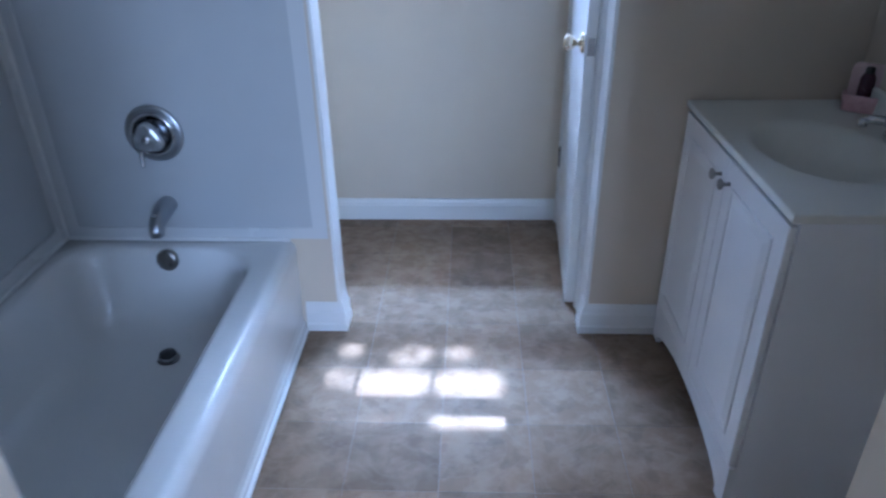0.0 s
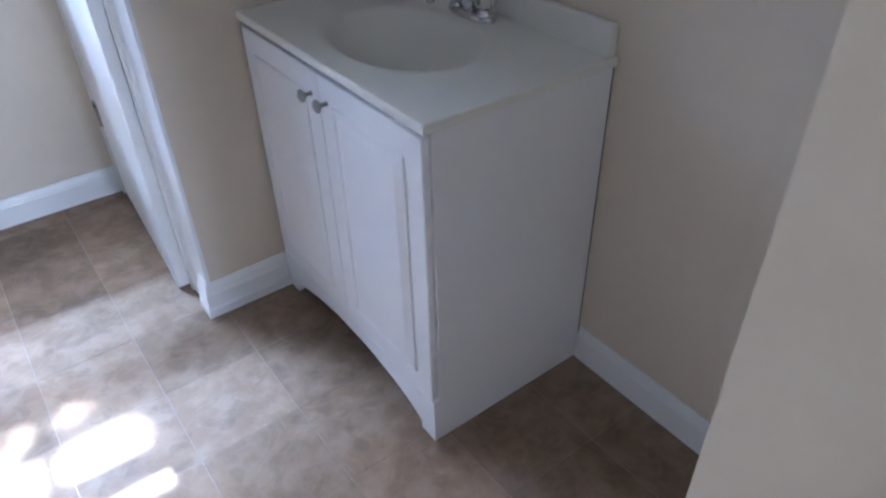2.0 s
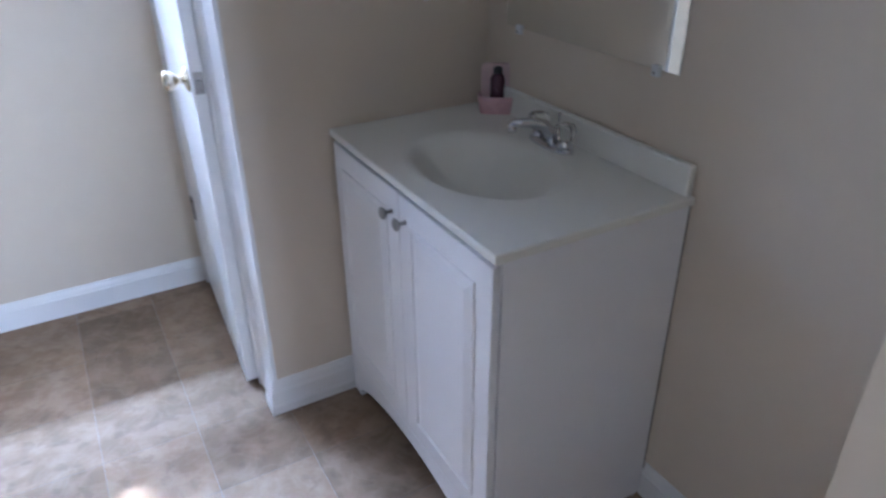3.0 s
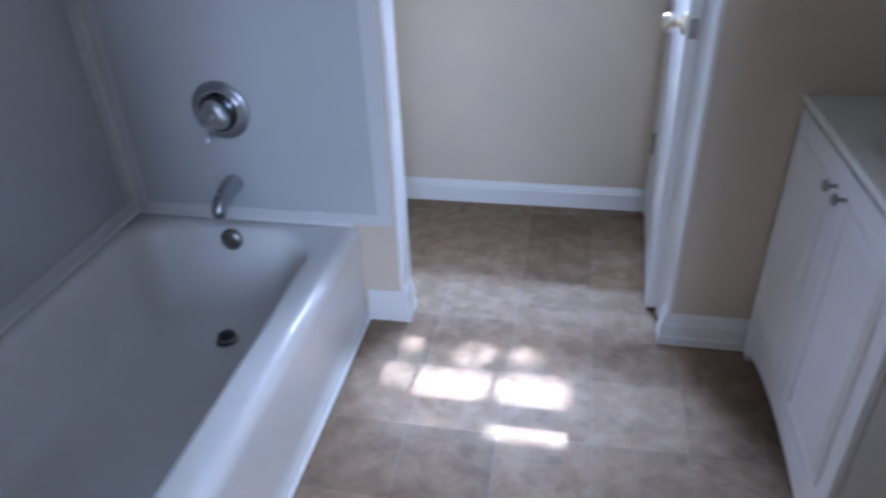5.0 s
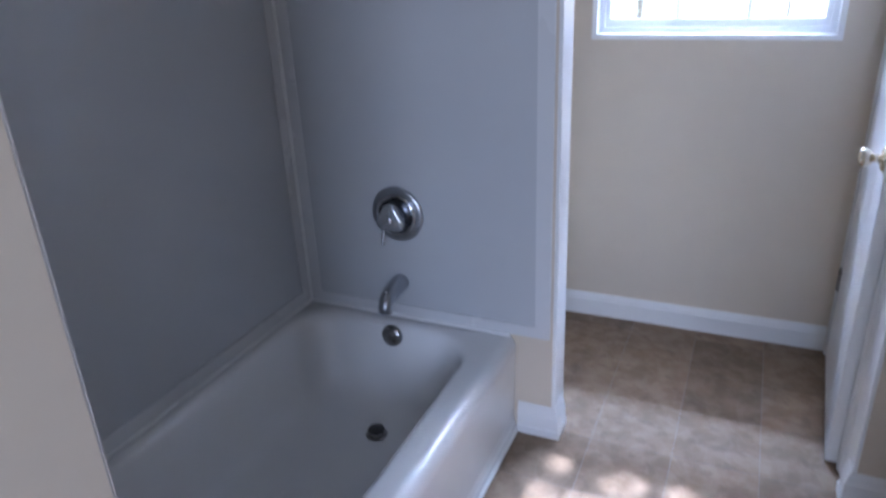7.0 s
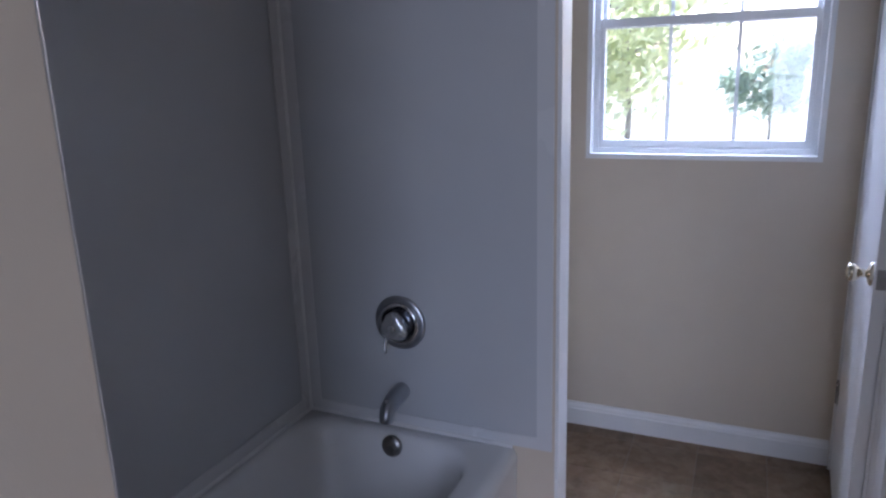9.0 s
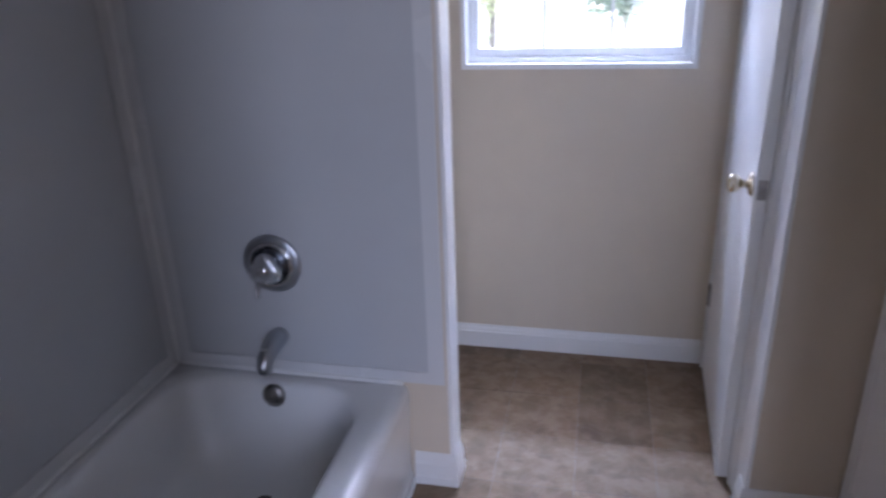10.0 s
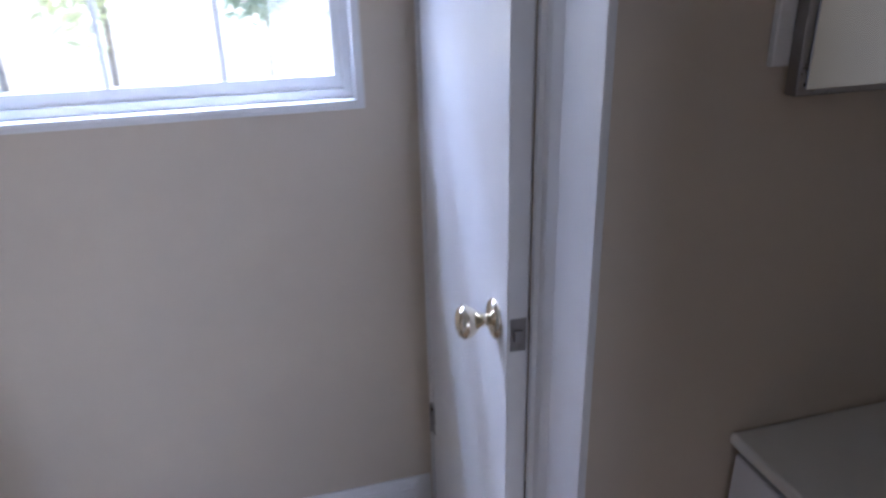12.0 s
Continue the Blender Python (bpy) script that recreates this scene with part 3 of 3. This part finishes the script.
def build_spout():
    s = thing("tub_spout", "chrome tub spout on the surround panel above the overflow", "tub spout", at=(-0.410, YP - 0.008, 0.500))
    pts = [(0, 0.0, 0.0), (0, -0.02, 0.001), (0, -0.055, -0.002), (0, -0.09, -0.010), (0, -0.112, -0.020), (0, -0.122, -0.036), (0, -0.124, -0.054)]
    rad = [0.031, 0.032, 0.031, 0.029, 0.027, 0.025, 0.023]
    part("spout_body", sweep(pts, lambda i: circle(rad[i], 24, 0.92), up=(1, 0, 0)), PLATE, s, "smooth grey chrome body", True)
    part("diverter", lathe([(0.004, 0.0), (0.004, 0.014), (0.008, 0.016), (0.008, 0.024), (0.0, 0.026)], pose(0, -0.112, -0.006), 14), CHROME, s, "small chrome pull knob", True)
    return s


build_spout()


# ---- vanity ----
VX, VY0, VY1 = 1.262, -0.763, YP - 0.009      # carcass front, near side, far side


def build_vanity():
    v = thing("vanity_cabinet", "white two-door bathroom vanity with arched toe rail on tile-look floor", "vanity cabinet")
    bm = box(VX, XR - 0.006, VY0, VY0 + 0.016, 0.0, 0.827, 0.001)
    box(VX, XR - 0.006, VY1 - 0.016, VY1, 0.0, 0.827, 0.001, bm=bm)
    box(VX + 0.01, XR - 0.010, VY0 + 0.016, VY1 - 0.016, 0.095, 0.110, bm=bm)
    box(XR - 0.020, XR - 0.012, VY0 + 0.016, VY1 - 0.016, 0.110, 0.827, bm=bm)
    part("carcass", bm, VAN, v, "plain white side panels")
    # dark strips fill the gaps at the walls in place of their shade
    part("gap_shade_strip", box(XR - 0.0055, XR - 0.001, VY0 + 0.002, VY0 + 0.012, 0.0, 0.826), DARK, v, "dark strip standing in for shade in the gap at the wall")
    part("gap_shade_strip", box(VX + 0.003, VX + 0.010, VY1 + 0.0005, YP - 0.001, 0.0, 0.826), DARK, v, "dark strip standing in for shade in the gap at the wall")
    # front frame with an arched bottom rail
    b = bmesh.new()
    n = 28
    top = 0.135
    row = []
    for i in range(n + 1):
        y = VY0 + (VY1 - VY0) * i / n
        u = (y - VY0 - 0.055) / (VY1 - VY0 - 0.11)
        z = 0.0 if u < 0 or u > 1 else 0.022 + 0.066 * (4 * u * (1 - u)) ** 0.75
        row.append((y, z))
    ring = [(y, z) for y, z in row]
    k = []
    for i, (y, z) in enumerate(row):
        if i and (row[i - 1][1] == 0.0) != (z == 0.0):
            yy = VY0 + 0.055 if y < (VY0 + VY1) / 2 else VY1 - 0.055
            k += [(yy, 0.0), (yy, 0.022)] if z > 0 else [(yy, 0.022), (yy, 0.0)]
        k.append((y, z))
    lo = [[b.verts.new((x, y, z)) for y, z in k] for x in (VX - 0.018, VX)]
    hi = [[b.verts.new((x, y, top)) for y, z in k] for x in (VX - 0.018, VX)]
    for i in range(len(k) - 1):
        b.faces.new((lo[0][i], lo[0][i + 1], hi[0][i + 1], hi[0][i]))
        b.faces.new((lo[1][i], lo[1][i + 1], hi[1][i + 1], hi[1][i]))
        b.faces.new((lo[0][i], lo[0][i + 1], lo[1][i + 1], lo[1][i]))
        b.faces.new((hi[0][i], hi[0][i + 1], hi[1][i + 1], hi[1][i]))
    for i in (0, -1):
        b.faces.new((lo[0][i], hi[0][i], hi[1][i], lo[1][i]))
    bmesh.ops.remove_doubles(b, verts=b.verts, dist=1e-5)
    part("arched_rail", b, VAN, v, "white rail with an arched underside")
    part("front_rail", box(VX - 0.001, VX + 0.012, VY0 + 0.016, VY1 - 0.016, 0.135, 0.150), VAN, v)
    part("front_rail", box(VX - 0.001, VX + 0.012, VY0 + 0.016, VY1 - 0.016, 0.800, 0.826), VAN, v)
    mid = (VY0 + VY1) / 2

    def door(y0, y1, ky):
        x1, x0 = VX - 0.002, VX - 0.020
        z0, z1 = 0.139, 0.818
        bm = box(x0, x1, y0, y1, z0, z1, 0.003)
        d = part("cabinet_door", bm, VAN, v, "white raised-panel door")
        st = 0.062
        # raised panel: sunk groove ring and a proud field, lofted
        def ring(o, x):
            return [(x, y0 + st + o, z0 + st + o), (x, y1 - st - o, z0 + st + o), (x, y1 - st - o, z1 - st - o), (x, y0 + st + o, z1 - st - o)]
        rr = loft([ring(-0.006, x0 + 0.0005), ring(-0.004, x0 - 0.004), ring(0.002, x0 - 0.0055), ring(0.006, x0 - 0.002), ring(0.010, x0 - 0.0008), ring(0.028, x0 - 0.006), ring(0.034, x0 - 0.006)])
        part("raised_panel", rr, VAN, d)
        kz = 0.761
        m = pose(x0, ky, kz, 0, -90, 0)
        part("cabinet_knob", lathe([(0.006, 0.0), (0.0045, 0.004), (0.0045, 0.014), (0.010, 0.018), (0.0145, 0.022), (0.0145, 0.026), (0.010, 0.029), (0.0, 0.030)], m, 24), NICKEL, d,
             "round dull nickel knob", True)
    door(VY0 + 0.004, mid - 0.0015, mid - 0.034)
    door(mid + 0.0015, VY1 - 0.004, mid + 0.034)
    return v


build_vanity()


def build_sink():
    """One-piece top with an oval bowl and a low back ledge."""
    t = thing("bathroom_sink", "off-white cultured marble vanity top with moulded oval basin and low backsplash", "sink")
    x0, x1, y0, y1, z = 1.239, XR - 0.002, -0.770, YP - 0.002, 0.850
    cx, cy, rx, ry = 1.462, -0.390, 0.158, 0.215
    n = 64
    b = bmesh.new()
    outer, inner = [], []
    for i in range(n):
        a = 2 * math.pi * i / n
        dx, dy = math.cos(a), math.sin(a)
        # outer point on the rectangle along the same direction
        s = min(((x1 - cx) / dx if dx > 1e-9 else 1e9), ((x0 - cx) / dx if dx < -1e-9 else 1e9),
                ((y1 - cy) / dy if dy > 1e-9 else 1e9), ((y0 - cy) / dy if dy < -1e-9 else 1e9))
        outer.append([cx + dx * s, cy + dy * s])
        inner.append((cx + rx * dx, cy + ry * dy))
    for X in (x0, x1):
        for Y in (y0, y1):
            k = min(range(n), key=lambda i: (outer[i][0] - X) ** 2 + (outer[i][1] - Y) ** 2)
            outer[k] = [X, Y]

    def scaled(f, zz):
        return [(cx + (px - cx) * f, cy + (py - cy) * f, zz) for px, py in inner]

    def out(d, zz):
        return [(min(max(px, x0 + d), x1 - d), min(max(py, y0 + d), y1 - d), zz) for px, py in outer]
    rings = [out(0.004, z - 0.022), out(0.0, z - 0.018), out(0, z - 0.006), out(0.001, z - 0.0015), out(0.004, z), scaled(1.10, z), scaled(1.04, z - 0.0012), scaled(0.99, z - 0.004),
             scaled(0.94, z - 0.010), scaled(0.87, z - 0.022), scaled(0.77, z - 0.043), scaled(0.65, z - 0.066), scaled(0.50, z - 0.087), scaled(0.34, z - 0.100), scaled(0.20, z - 0.107), scaled(0.12, z - 0.109)]
    top = part("basin_top", loft(rings, True, b), MARBLE, t, "glossy off-white top with oval bowl", True)
    for p in top.data.polygons:
        u, v = (p.center.x - cx) / rx, (p.center.y - cy) / ry
        p.use_smooth = u * u + v * v < 1.12
    part("backsplash", box(x1 - 0.020, x1, y0 + 0.008, y1, z - 0.002, z + 0.066, 0.005, 3), MARBLE, t, "low off-white backsplash")
    part("sink_drain", lathe([(0.0, 0.003), (0.016, 0.004), (0.021, 0.003), (0.022, 0.0)], pose(cx, cy, z - 0.109), 24), CHROME, t, "chrome sink drain", True)
    return t


build_sink()


def build_faucet():
    f = thing("sink_faucet", "chrome two-handle centreset faucet on the vanity top", "faucet", at=(1.654, -0.382, 0.850))
    plate = loft([[(0.026 * math.cos(a), (0.078 if math.cos(a) < 9 else 0) * math.sin(a) * (abs(math.sin(a)) ** -0.25 if abs(math.sin(a)) > 1e-6 else 0), h) for a in [2 * math.pi * i / 40 for i in range(40)]]
                  for h in (0.0, 0.008)] +
                 [[(0.021 * math.cos(a), 0.072 * math.sin(a) * (abs(math.sin(a)) ** -0.25 if abs(math.sin(a)) > 1e-6 else 0), 0.014) for a in [2 * math.pi * i / 40 for i in range(40)]]])
    part("base_plate", plate, CHROME, f, "", True)
    pts = [(0.0, 0, 0.010), (-0.004, 0.002, 0.034), (-0.018, 0.008, 0.052), (-0.042, 0.019, 0.058), (-0.066, 0.030, 0.059), (-0.092, 0.042, 0.056)]
    rad = [0.019, 0.017, 0.0145, 0.0125, 0.0115, 0.0115]
    part("spout", sweep(pts, lambda i: circle(rad[i], 20), up=(0, 1, 0)), CHROME, f, "short chrome spout", True)
    part("aerator", lathe([(0.0, 0), (0.010, 0.0), (0.0115, 0.004), (0.0115, 0.020), (0.0, 0.020)], pose(-0.088, 0.040, 0.038), 20), CHROME, f, "", True)
    part("lift_rod", lathe([(0.0022, 0.0), (0.0022, 0.058), (0.005, 0.060), (0.005, 0.068), (0.0, 0.070)], pose(0.020, 0, 0.010), 12), CHROME, f, "", True)
    for s in (-1, 1):
        part("handle_base", lathe([(0.020, 0.008), (0.019, 0.018), (0.013, 0.026), (0.010, 0.034)], pose(0, s * 0.051, 0.0), 24), CHROME, f, "", True)
        b = bmesh.new()
        rings = [[(r * (1 + 0.08 * math.cos(6 * a)) * math.cos(a), s * 0.051 + r * (1 + 0.08 * math.cos(6 * a)) * math.sin(a), h) for a in [2 * math.pi * i / 36 for i in range(36)]]
                 for h, r in ((0.028, 0.013), (0.034, 0.022), (0.052, 0.026), (0.064, 0.023), (0.069, 0.013))]
        part("handle", loft(rings, True, b), ACRYL, f, "clear faceted acrylic handle", True)
        part("handle_cap", lathe([(0.0, 0.0705), (0.010, 0.070), (0.011, 0.067)], pose(0, s * 0.051, 0.0005), 20), CHROME, f, "", True)
    return f


build_faucet()


def build_soap_dish():
    """Pink shell-like holder with a low tray and a high back, and a dark bottle in it."""
    s = thing("soap_dish", "pink ceramic soap holder with tall back on the vanity top", "soap dish", at=(1.690, -0.092, 0.850), rz=-36)
    # tray open to the front (-y)
    rings = [rounded(-0.046, 0.046, -0.030, 0.030, 0.018, 0.0, 6), rounded(-0.050, 0.050, -0.034, 0.032, 0.020, 0.030, 6), rounded(-0.053, 0.053, -0.037, 0.034, 0.022, 0.046, 6),
             rounded(-0.050, 0.050, -0.034, 0.031, 0.020, 0.048, 6), rounded(-0.045, 0.045, -0.029, 0.027, 0.017, 0.038, 6), rounded(-0.040, 0.040, -0.024, 0.022, 0.014, 0.014, 6)]
    part("tray", loft(rings), PINK, s, "pink tray with a rolled lip", True)
    back = bmesh.new()
    outline = [(0.046 * (1 if a < 90 else -1) + 0.016 * (math.cos(radians(a)) - (1 if a < 90 else -1)), 0.030 if a in (-1, 181) else 0.110 + 0.016 * math.sin(radians(a)))
               for a in (-1, 0, 22, 45, 67, 89, 91, 113, 135, 158, 180, 181)]
    sides = [[back.verts.new((x, y, z)) for x, z in outline] for y in (0.019, 0.030)]
    for i in range(len(outline)):
        k = (i + 1) % len(outline)
        back.faces.new((sides[0][i], sides[0][k], sides[1][k], sides[1][i]))
    back.faces.new(sides[0])
    back.faces.new(sides[1])
    part("back", back, PALEPINK, s, "pale upright back")
    return s


build_soap_dish()
bo = thing("soap_bottle", "small dark plum bottle standing in the pink soap holder", "bottle", at=(1.695, -0.085, 0.866), rz=-36)
part("body", lathe([(0.0, 0), (0.018, 0.0), (0.020, 0.006), (0.020, 0.070), (0.016, 0.082), (0.010, 0.087), (0.0, 0.087)], None, 24), BOTTLE, bo, "", True)
part("cap", lathe([(0.011, 0.087), (0.012, 0.089), (0.012, 0.100), (0.009, 0.104), (0.0, 0.104)], None, 20), DARK, bo, "black screw cap", True)


# ---- mirrors, plate ----
def build_wall_mirror():
    m = thing("wall_mirror", "frameless rectangular wall mirror above the vanity with clear clips", "mirror")
    part("mirror_pane", box(XR - 0.006, XR - 0.001, -0.683, -0.080, 1.076, 1.90, 0.001, 1), MIRROR, m)
    for y in (-0.622, -0.140):
        part("clip", box(XR - 0.013, XR - 0.0005, y - 0.010, y + 0.010, 1.062, 1.086, 0.003), CLEAR, m, "small clear plastic clip")
        part("screw", lathe([(0.0, 0.003), (0.003, 0.002), (0.0035, 0.0)], pose(XR - 0.013, y, 1.070, 0, -90, 0), 10), CHROME, m)
    return m


build_wall_mirror()


def build_medicine_cabinet():
    c = thing("medicine_cabinet", "shallow white medicine cabinet with mirrored door on the tan wall", "medicine cabinet")
    part("body", box(1.204, 1.580, YP - 0.012, YP - 0.001, 1.377, 1.98, 0.002), TRIM, c, "white painted flange")
    d = part("mirror_door", box(1.224, 1.600, YP - 0.034, YP - 0.014, 1.345, 2.00, 0.002), NICKEL, c, "thin metal-edged mirrored door")
    part("mirror_pane", box(1.234, 1.592, YP - 0.037, YP - 0.0345, 1.353, 1.992, 0.001, 1), MIRROR, d)
    return c


build_medicine_cabinet()
sp = thing("outlet_plate", "white double outlet plate on the wall above the vanity", "electrical outlet")
part("plate", box(1.524, 1.596, YP - 0.007, YP - 0.0005, 1.141, 1.258, 0.002), TRIM, sp)
for z in (1.163, 1.208):
    part("socket", box(1.543, 1.577, YP - 0.0095, YP - 0.0065, z, z + 0.029, 0.004), TRIM, sp)
    for x in (1.552, 1.565):
        part("slot", box(x, x + 0.003, YP - 0.0100, YP - 0.0094, z + 0.010, z + 0.020), DARK, sp)


# ---- outdoors ----
gb = bmesh.new()
bmesh.ops.create_grid(gb, x_segments=40, y_segments=40, size=300)
for v in gb.verts:
    v.co.z = -0.75
structure(part("ground", gb, LAWN), "sunlit lawn")
structure(part("wall_upper", box(-3, 4, 0.98, 1.08, H + 0.1, 3.66), SIDING))
structure(part("eave", box(-3, 4, 1.08, 2.40, 3.55, 3.66), SIDING), "roof eave above the window")
structure(part("roof", box(-3, 4, -4.7, 2.44, 3.66, 3.76), SIDING))


def leaf_card(b, p, r, rng):
    a = Vector((rng.uniform(-1, 1), rng.uniform(-1, 1), rng.uniform(-1, 1))).normalized()
    c = a.orthogonal().normalized()
    d = a.cross(c)
    c, d = c * r, d * r * 0.45
    vs = [b.verts.new(p + q) for q in (-c, -c * 0.2 + d, c, -c * 0.2 - d)]
    b.faces.new(vs)


def build_tree(x, y, h, crown_r, seed, leaves=5000, size=0.09, base=0.35, mat=None, droop=0.0):
    rng = random.Random(seed)
    t = thing("tree", "broad-leaved green tree standing on the lawn outside the window", "tree", "trees outside", at=(x, y, -0.75))
    limbs = sweep([(0, 0, 0), (0.05, 0, h * 0.3), (-0.05, 0.05, h * 0.6), (0.02, 0, h * 0.85)], lambda i: circle([0.011 * h, 0.008 * h, 0.005 * h, 0.002 * h][i], 10), up=(0, 1, 0))
    tips = []
    for i in range(14):
        a = rng.uniform(0, 6.28)
        z = h * rng.uniform(base, 0.85)
        L = crown_r * rng.uniform(0.5, 1.0) * (1.15 - abs(z / h - 0.6))
        e = Vector((math.cos(a) * L, math.sin(a) * L, z + L * rng.uniform(0.1, 0.6)))
        m = Vector((math.cos(a) * L * 0.5, math.sin(a) * L * 0.5, z + L * 0.15))
        sweep([(0, 0, z), m, e], lambda k: circle([0.007 * h, 0.005 * h, 0.002 * h][k], 6), limbs)
        tips += [m, e, (m + e) / 2]
    part("trunk", limbs, BARK, t, "grey-brown trunk with limbs")
    lv = bmesh.new()
    for i in range(leaves):
        c = rng.choice(tips)
        p = c + Vector([rng.gauss(0, crown_r * 0.20) for _ in range(3)])
        if p.z > 0.6:
            leaf_card(lv, p - Vector((0, 0, droop * rng.random() ** 2)), size * rng.uniform(0.6, 1.4), rng)
    part("crown", lv, mat or LEAF, t, "loose crown of small green leaves")
    return t


build_tree(-1.20, 9.5, 5.4, 1.35, 3, 3800, 0.10, 0.42, PALELEAF, 0.9)
build_tree(0.98, 15.0, 3.2, 0.85, 4, 1000, 0.13, 0.40)
build_tree(-4.5, 16.0, 8.0, 3.0, 5, 6000, 0.09, 0.35, PALELEAF, 0.8)
build_tree(2.9, 15.5, 3.6, 0.9, 6, 700, 0.12, 0.3)


def build_sun_mask_bough():
    """Unseen overhanging branch, added to let the sun through in patches."""
    rng = random.Random(11)
    t = thing("tree", "unseen leafy tree with a long bough, added to dapple the sunlight", "tree", "trees outside", at=(-3.2, 6.6, -0.75))
    inv = Vector((-3.2, 6.6, -0.75))

    def sky_point(gx, gz, d):
        """The place d metres outside the pane point (gx, gz), towards the sun."""
        return Vector((gx + 0.071 * d, 1.0 + d, gz + 1.229 * d)) - inv
    trunk = sweep([(0, 0, 0), (0.1, 0, 3), (0.2, 0, 6), (0.5, 0, 8.5)], lambda i: circle([0.22, 0.18, 0.14, 0.08][i], 12), up=(0, 1, 0))
    e = sky_point(0.9, 1.28, 3.6)
    sweep([(0.2, 0, 6), (1.4, 0.0, 7.2), e], lambda i: circle([0.09, 0.06, 0.012][i], 8), trunk)
    part("trunk", trunk, BARK, t, "grey-brown trunk with a long bough")
    lv = bmesh.new()
    # leaf gaps laid out to shape the sun patches on the floor
    holes = [(0.428, 1.588, 0.138, 0.098, 3.2, 1), (0.684, 1.590, 0.122, 0.102, 2.8, 1), (0.722, 1.800, 0.150, 0.060, 6, 1),
             (0.262, 1.372, 0.048, 0.062, 2, 1), (0.244, 1.545, 0.052, 0.078, 2, 0.93), (0.470, 1.395, 0.085, 0.074, 2, 0.95),
             (0.635, 1.385, 0.078, 0.062, 2, 0.88), (0.246, 1.798, 0.032, 0.032, 2, 1), (0.400, 1.790, 0.120, 0.030, 2, 0.93)]
    made = 0
    while made < 6500:
        gx, gz, d = rng.uniform(-0.04, 0.95), rng.uniform(1.22, 1.92), rng.uniform(2.7, 3.9)
        if any(abs((gx - a) / p) ** e + abs((gz - c) / q) ** e < 1 and rng.random() < keep for a, c, p, q, e, keep in holes):
            continue
        leaf_card(lv, sky_point(gx, gz, d), rng.uniform(0.016, 0.036), rng)
        made += 1
    part("crown", lv, LEAF, t, "dense small leaves with gaps")
    return t


build_sun_mask_bough()


# ---- floor tiles ----
TS = 0.2600
GX, GY = 0.2480, 0.050          # one joint crossing
FL = structure(part("floor", box(-1.7, 3.3, -4.62, 1.08, -0.02, -0.0025), GROUT), "stone-look vinyl tile floor with pale joints")
JOINT = material("pale_joint_line", (0.262, 0.222, 0.180), rough=0.35, vary=0.22, scale=14, fine=300, bump=0.1)
CROSSJOINT = material("taupe_joint_line", (0.215, 0.178, 0.140), rough=0.35, vary=0.25, scale=14, fine=300, bump=0.1)
jb = bmesh.new()
for ix in range(-8, 13):
    x = GX + ix * TS
    if -1.6 < x < 1.73:
        box(x - 0.0012, x + 0.0012, -4.49 if x > -1.6 else 0, 1.06 if 0.14 < x < 0.98 else 0.0, -0.0024, -0.0006, bm=jb)
yb = bmesh.new()
for iy in range(-17, 5):
    y = GY + iy * TS
    if y < 1.06:
        box(-1.58 if y < 0 else 0.14, 1.73 if y < 0 else 0.98, y - 0.0011, y + 0.0011, -0.0024, -0.0008, bm=yb)
tagged(part("cross_joint_strips", yb, CROSSJOINT, FL), kind="stuff")
tagged(part("joint_strips", jb, JOINT, FL), kind="stuff")
shared = {}


def tile(x0, x1, y0, y1):
    w, l = round(x1 - x0, 4), round(y1 - y0, 4)
    if (w, l) not in shared:
        b = box(-w / 2, w / 2, -l / 2, l / 2, -0.004, 0.0, 0.0007, 1)
        me = bpy.data.meshes.new("tile")
        b.to_mesh(me)
        b.free()
        me.materials.append(VT)
        shared[(w, l)] = me
    ob = new("tile", shared[(w, l)])
    ob.parent = FL
    ob.location = ((x0 + x1) / 2, (y0 + y1) / 2, 0)


j = 0.0010
for ix in range(-1, 12):
    for iy in range(-17, 4):
        x0, x1 = GX + (ix - 1) * TS + j, GX + ix * TS - j
        y0, y1 = GY + iy * TS + j, GY + (iy + 1) * TS - j
        x0, x1, y1, y0 = max(x0, -1.59), min(x1, 2.0), min(y1, 1.07), max(y0, -4.49)
        if x1 - x0 > 0.01 and y1 - y0 > 0.01:
            tile(x0, x1, y0, y1)
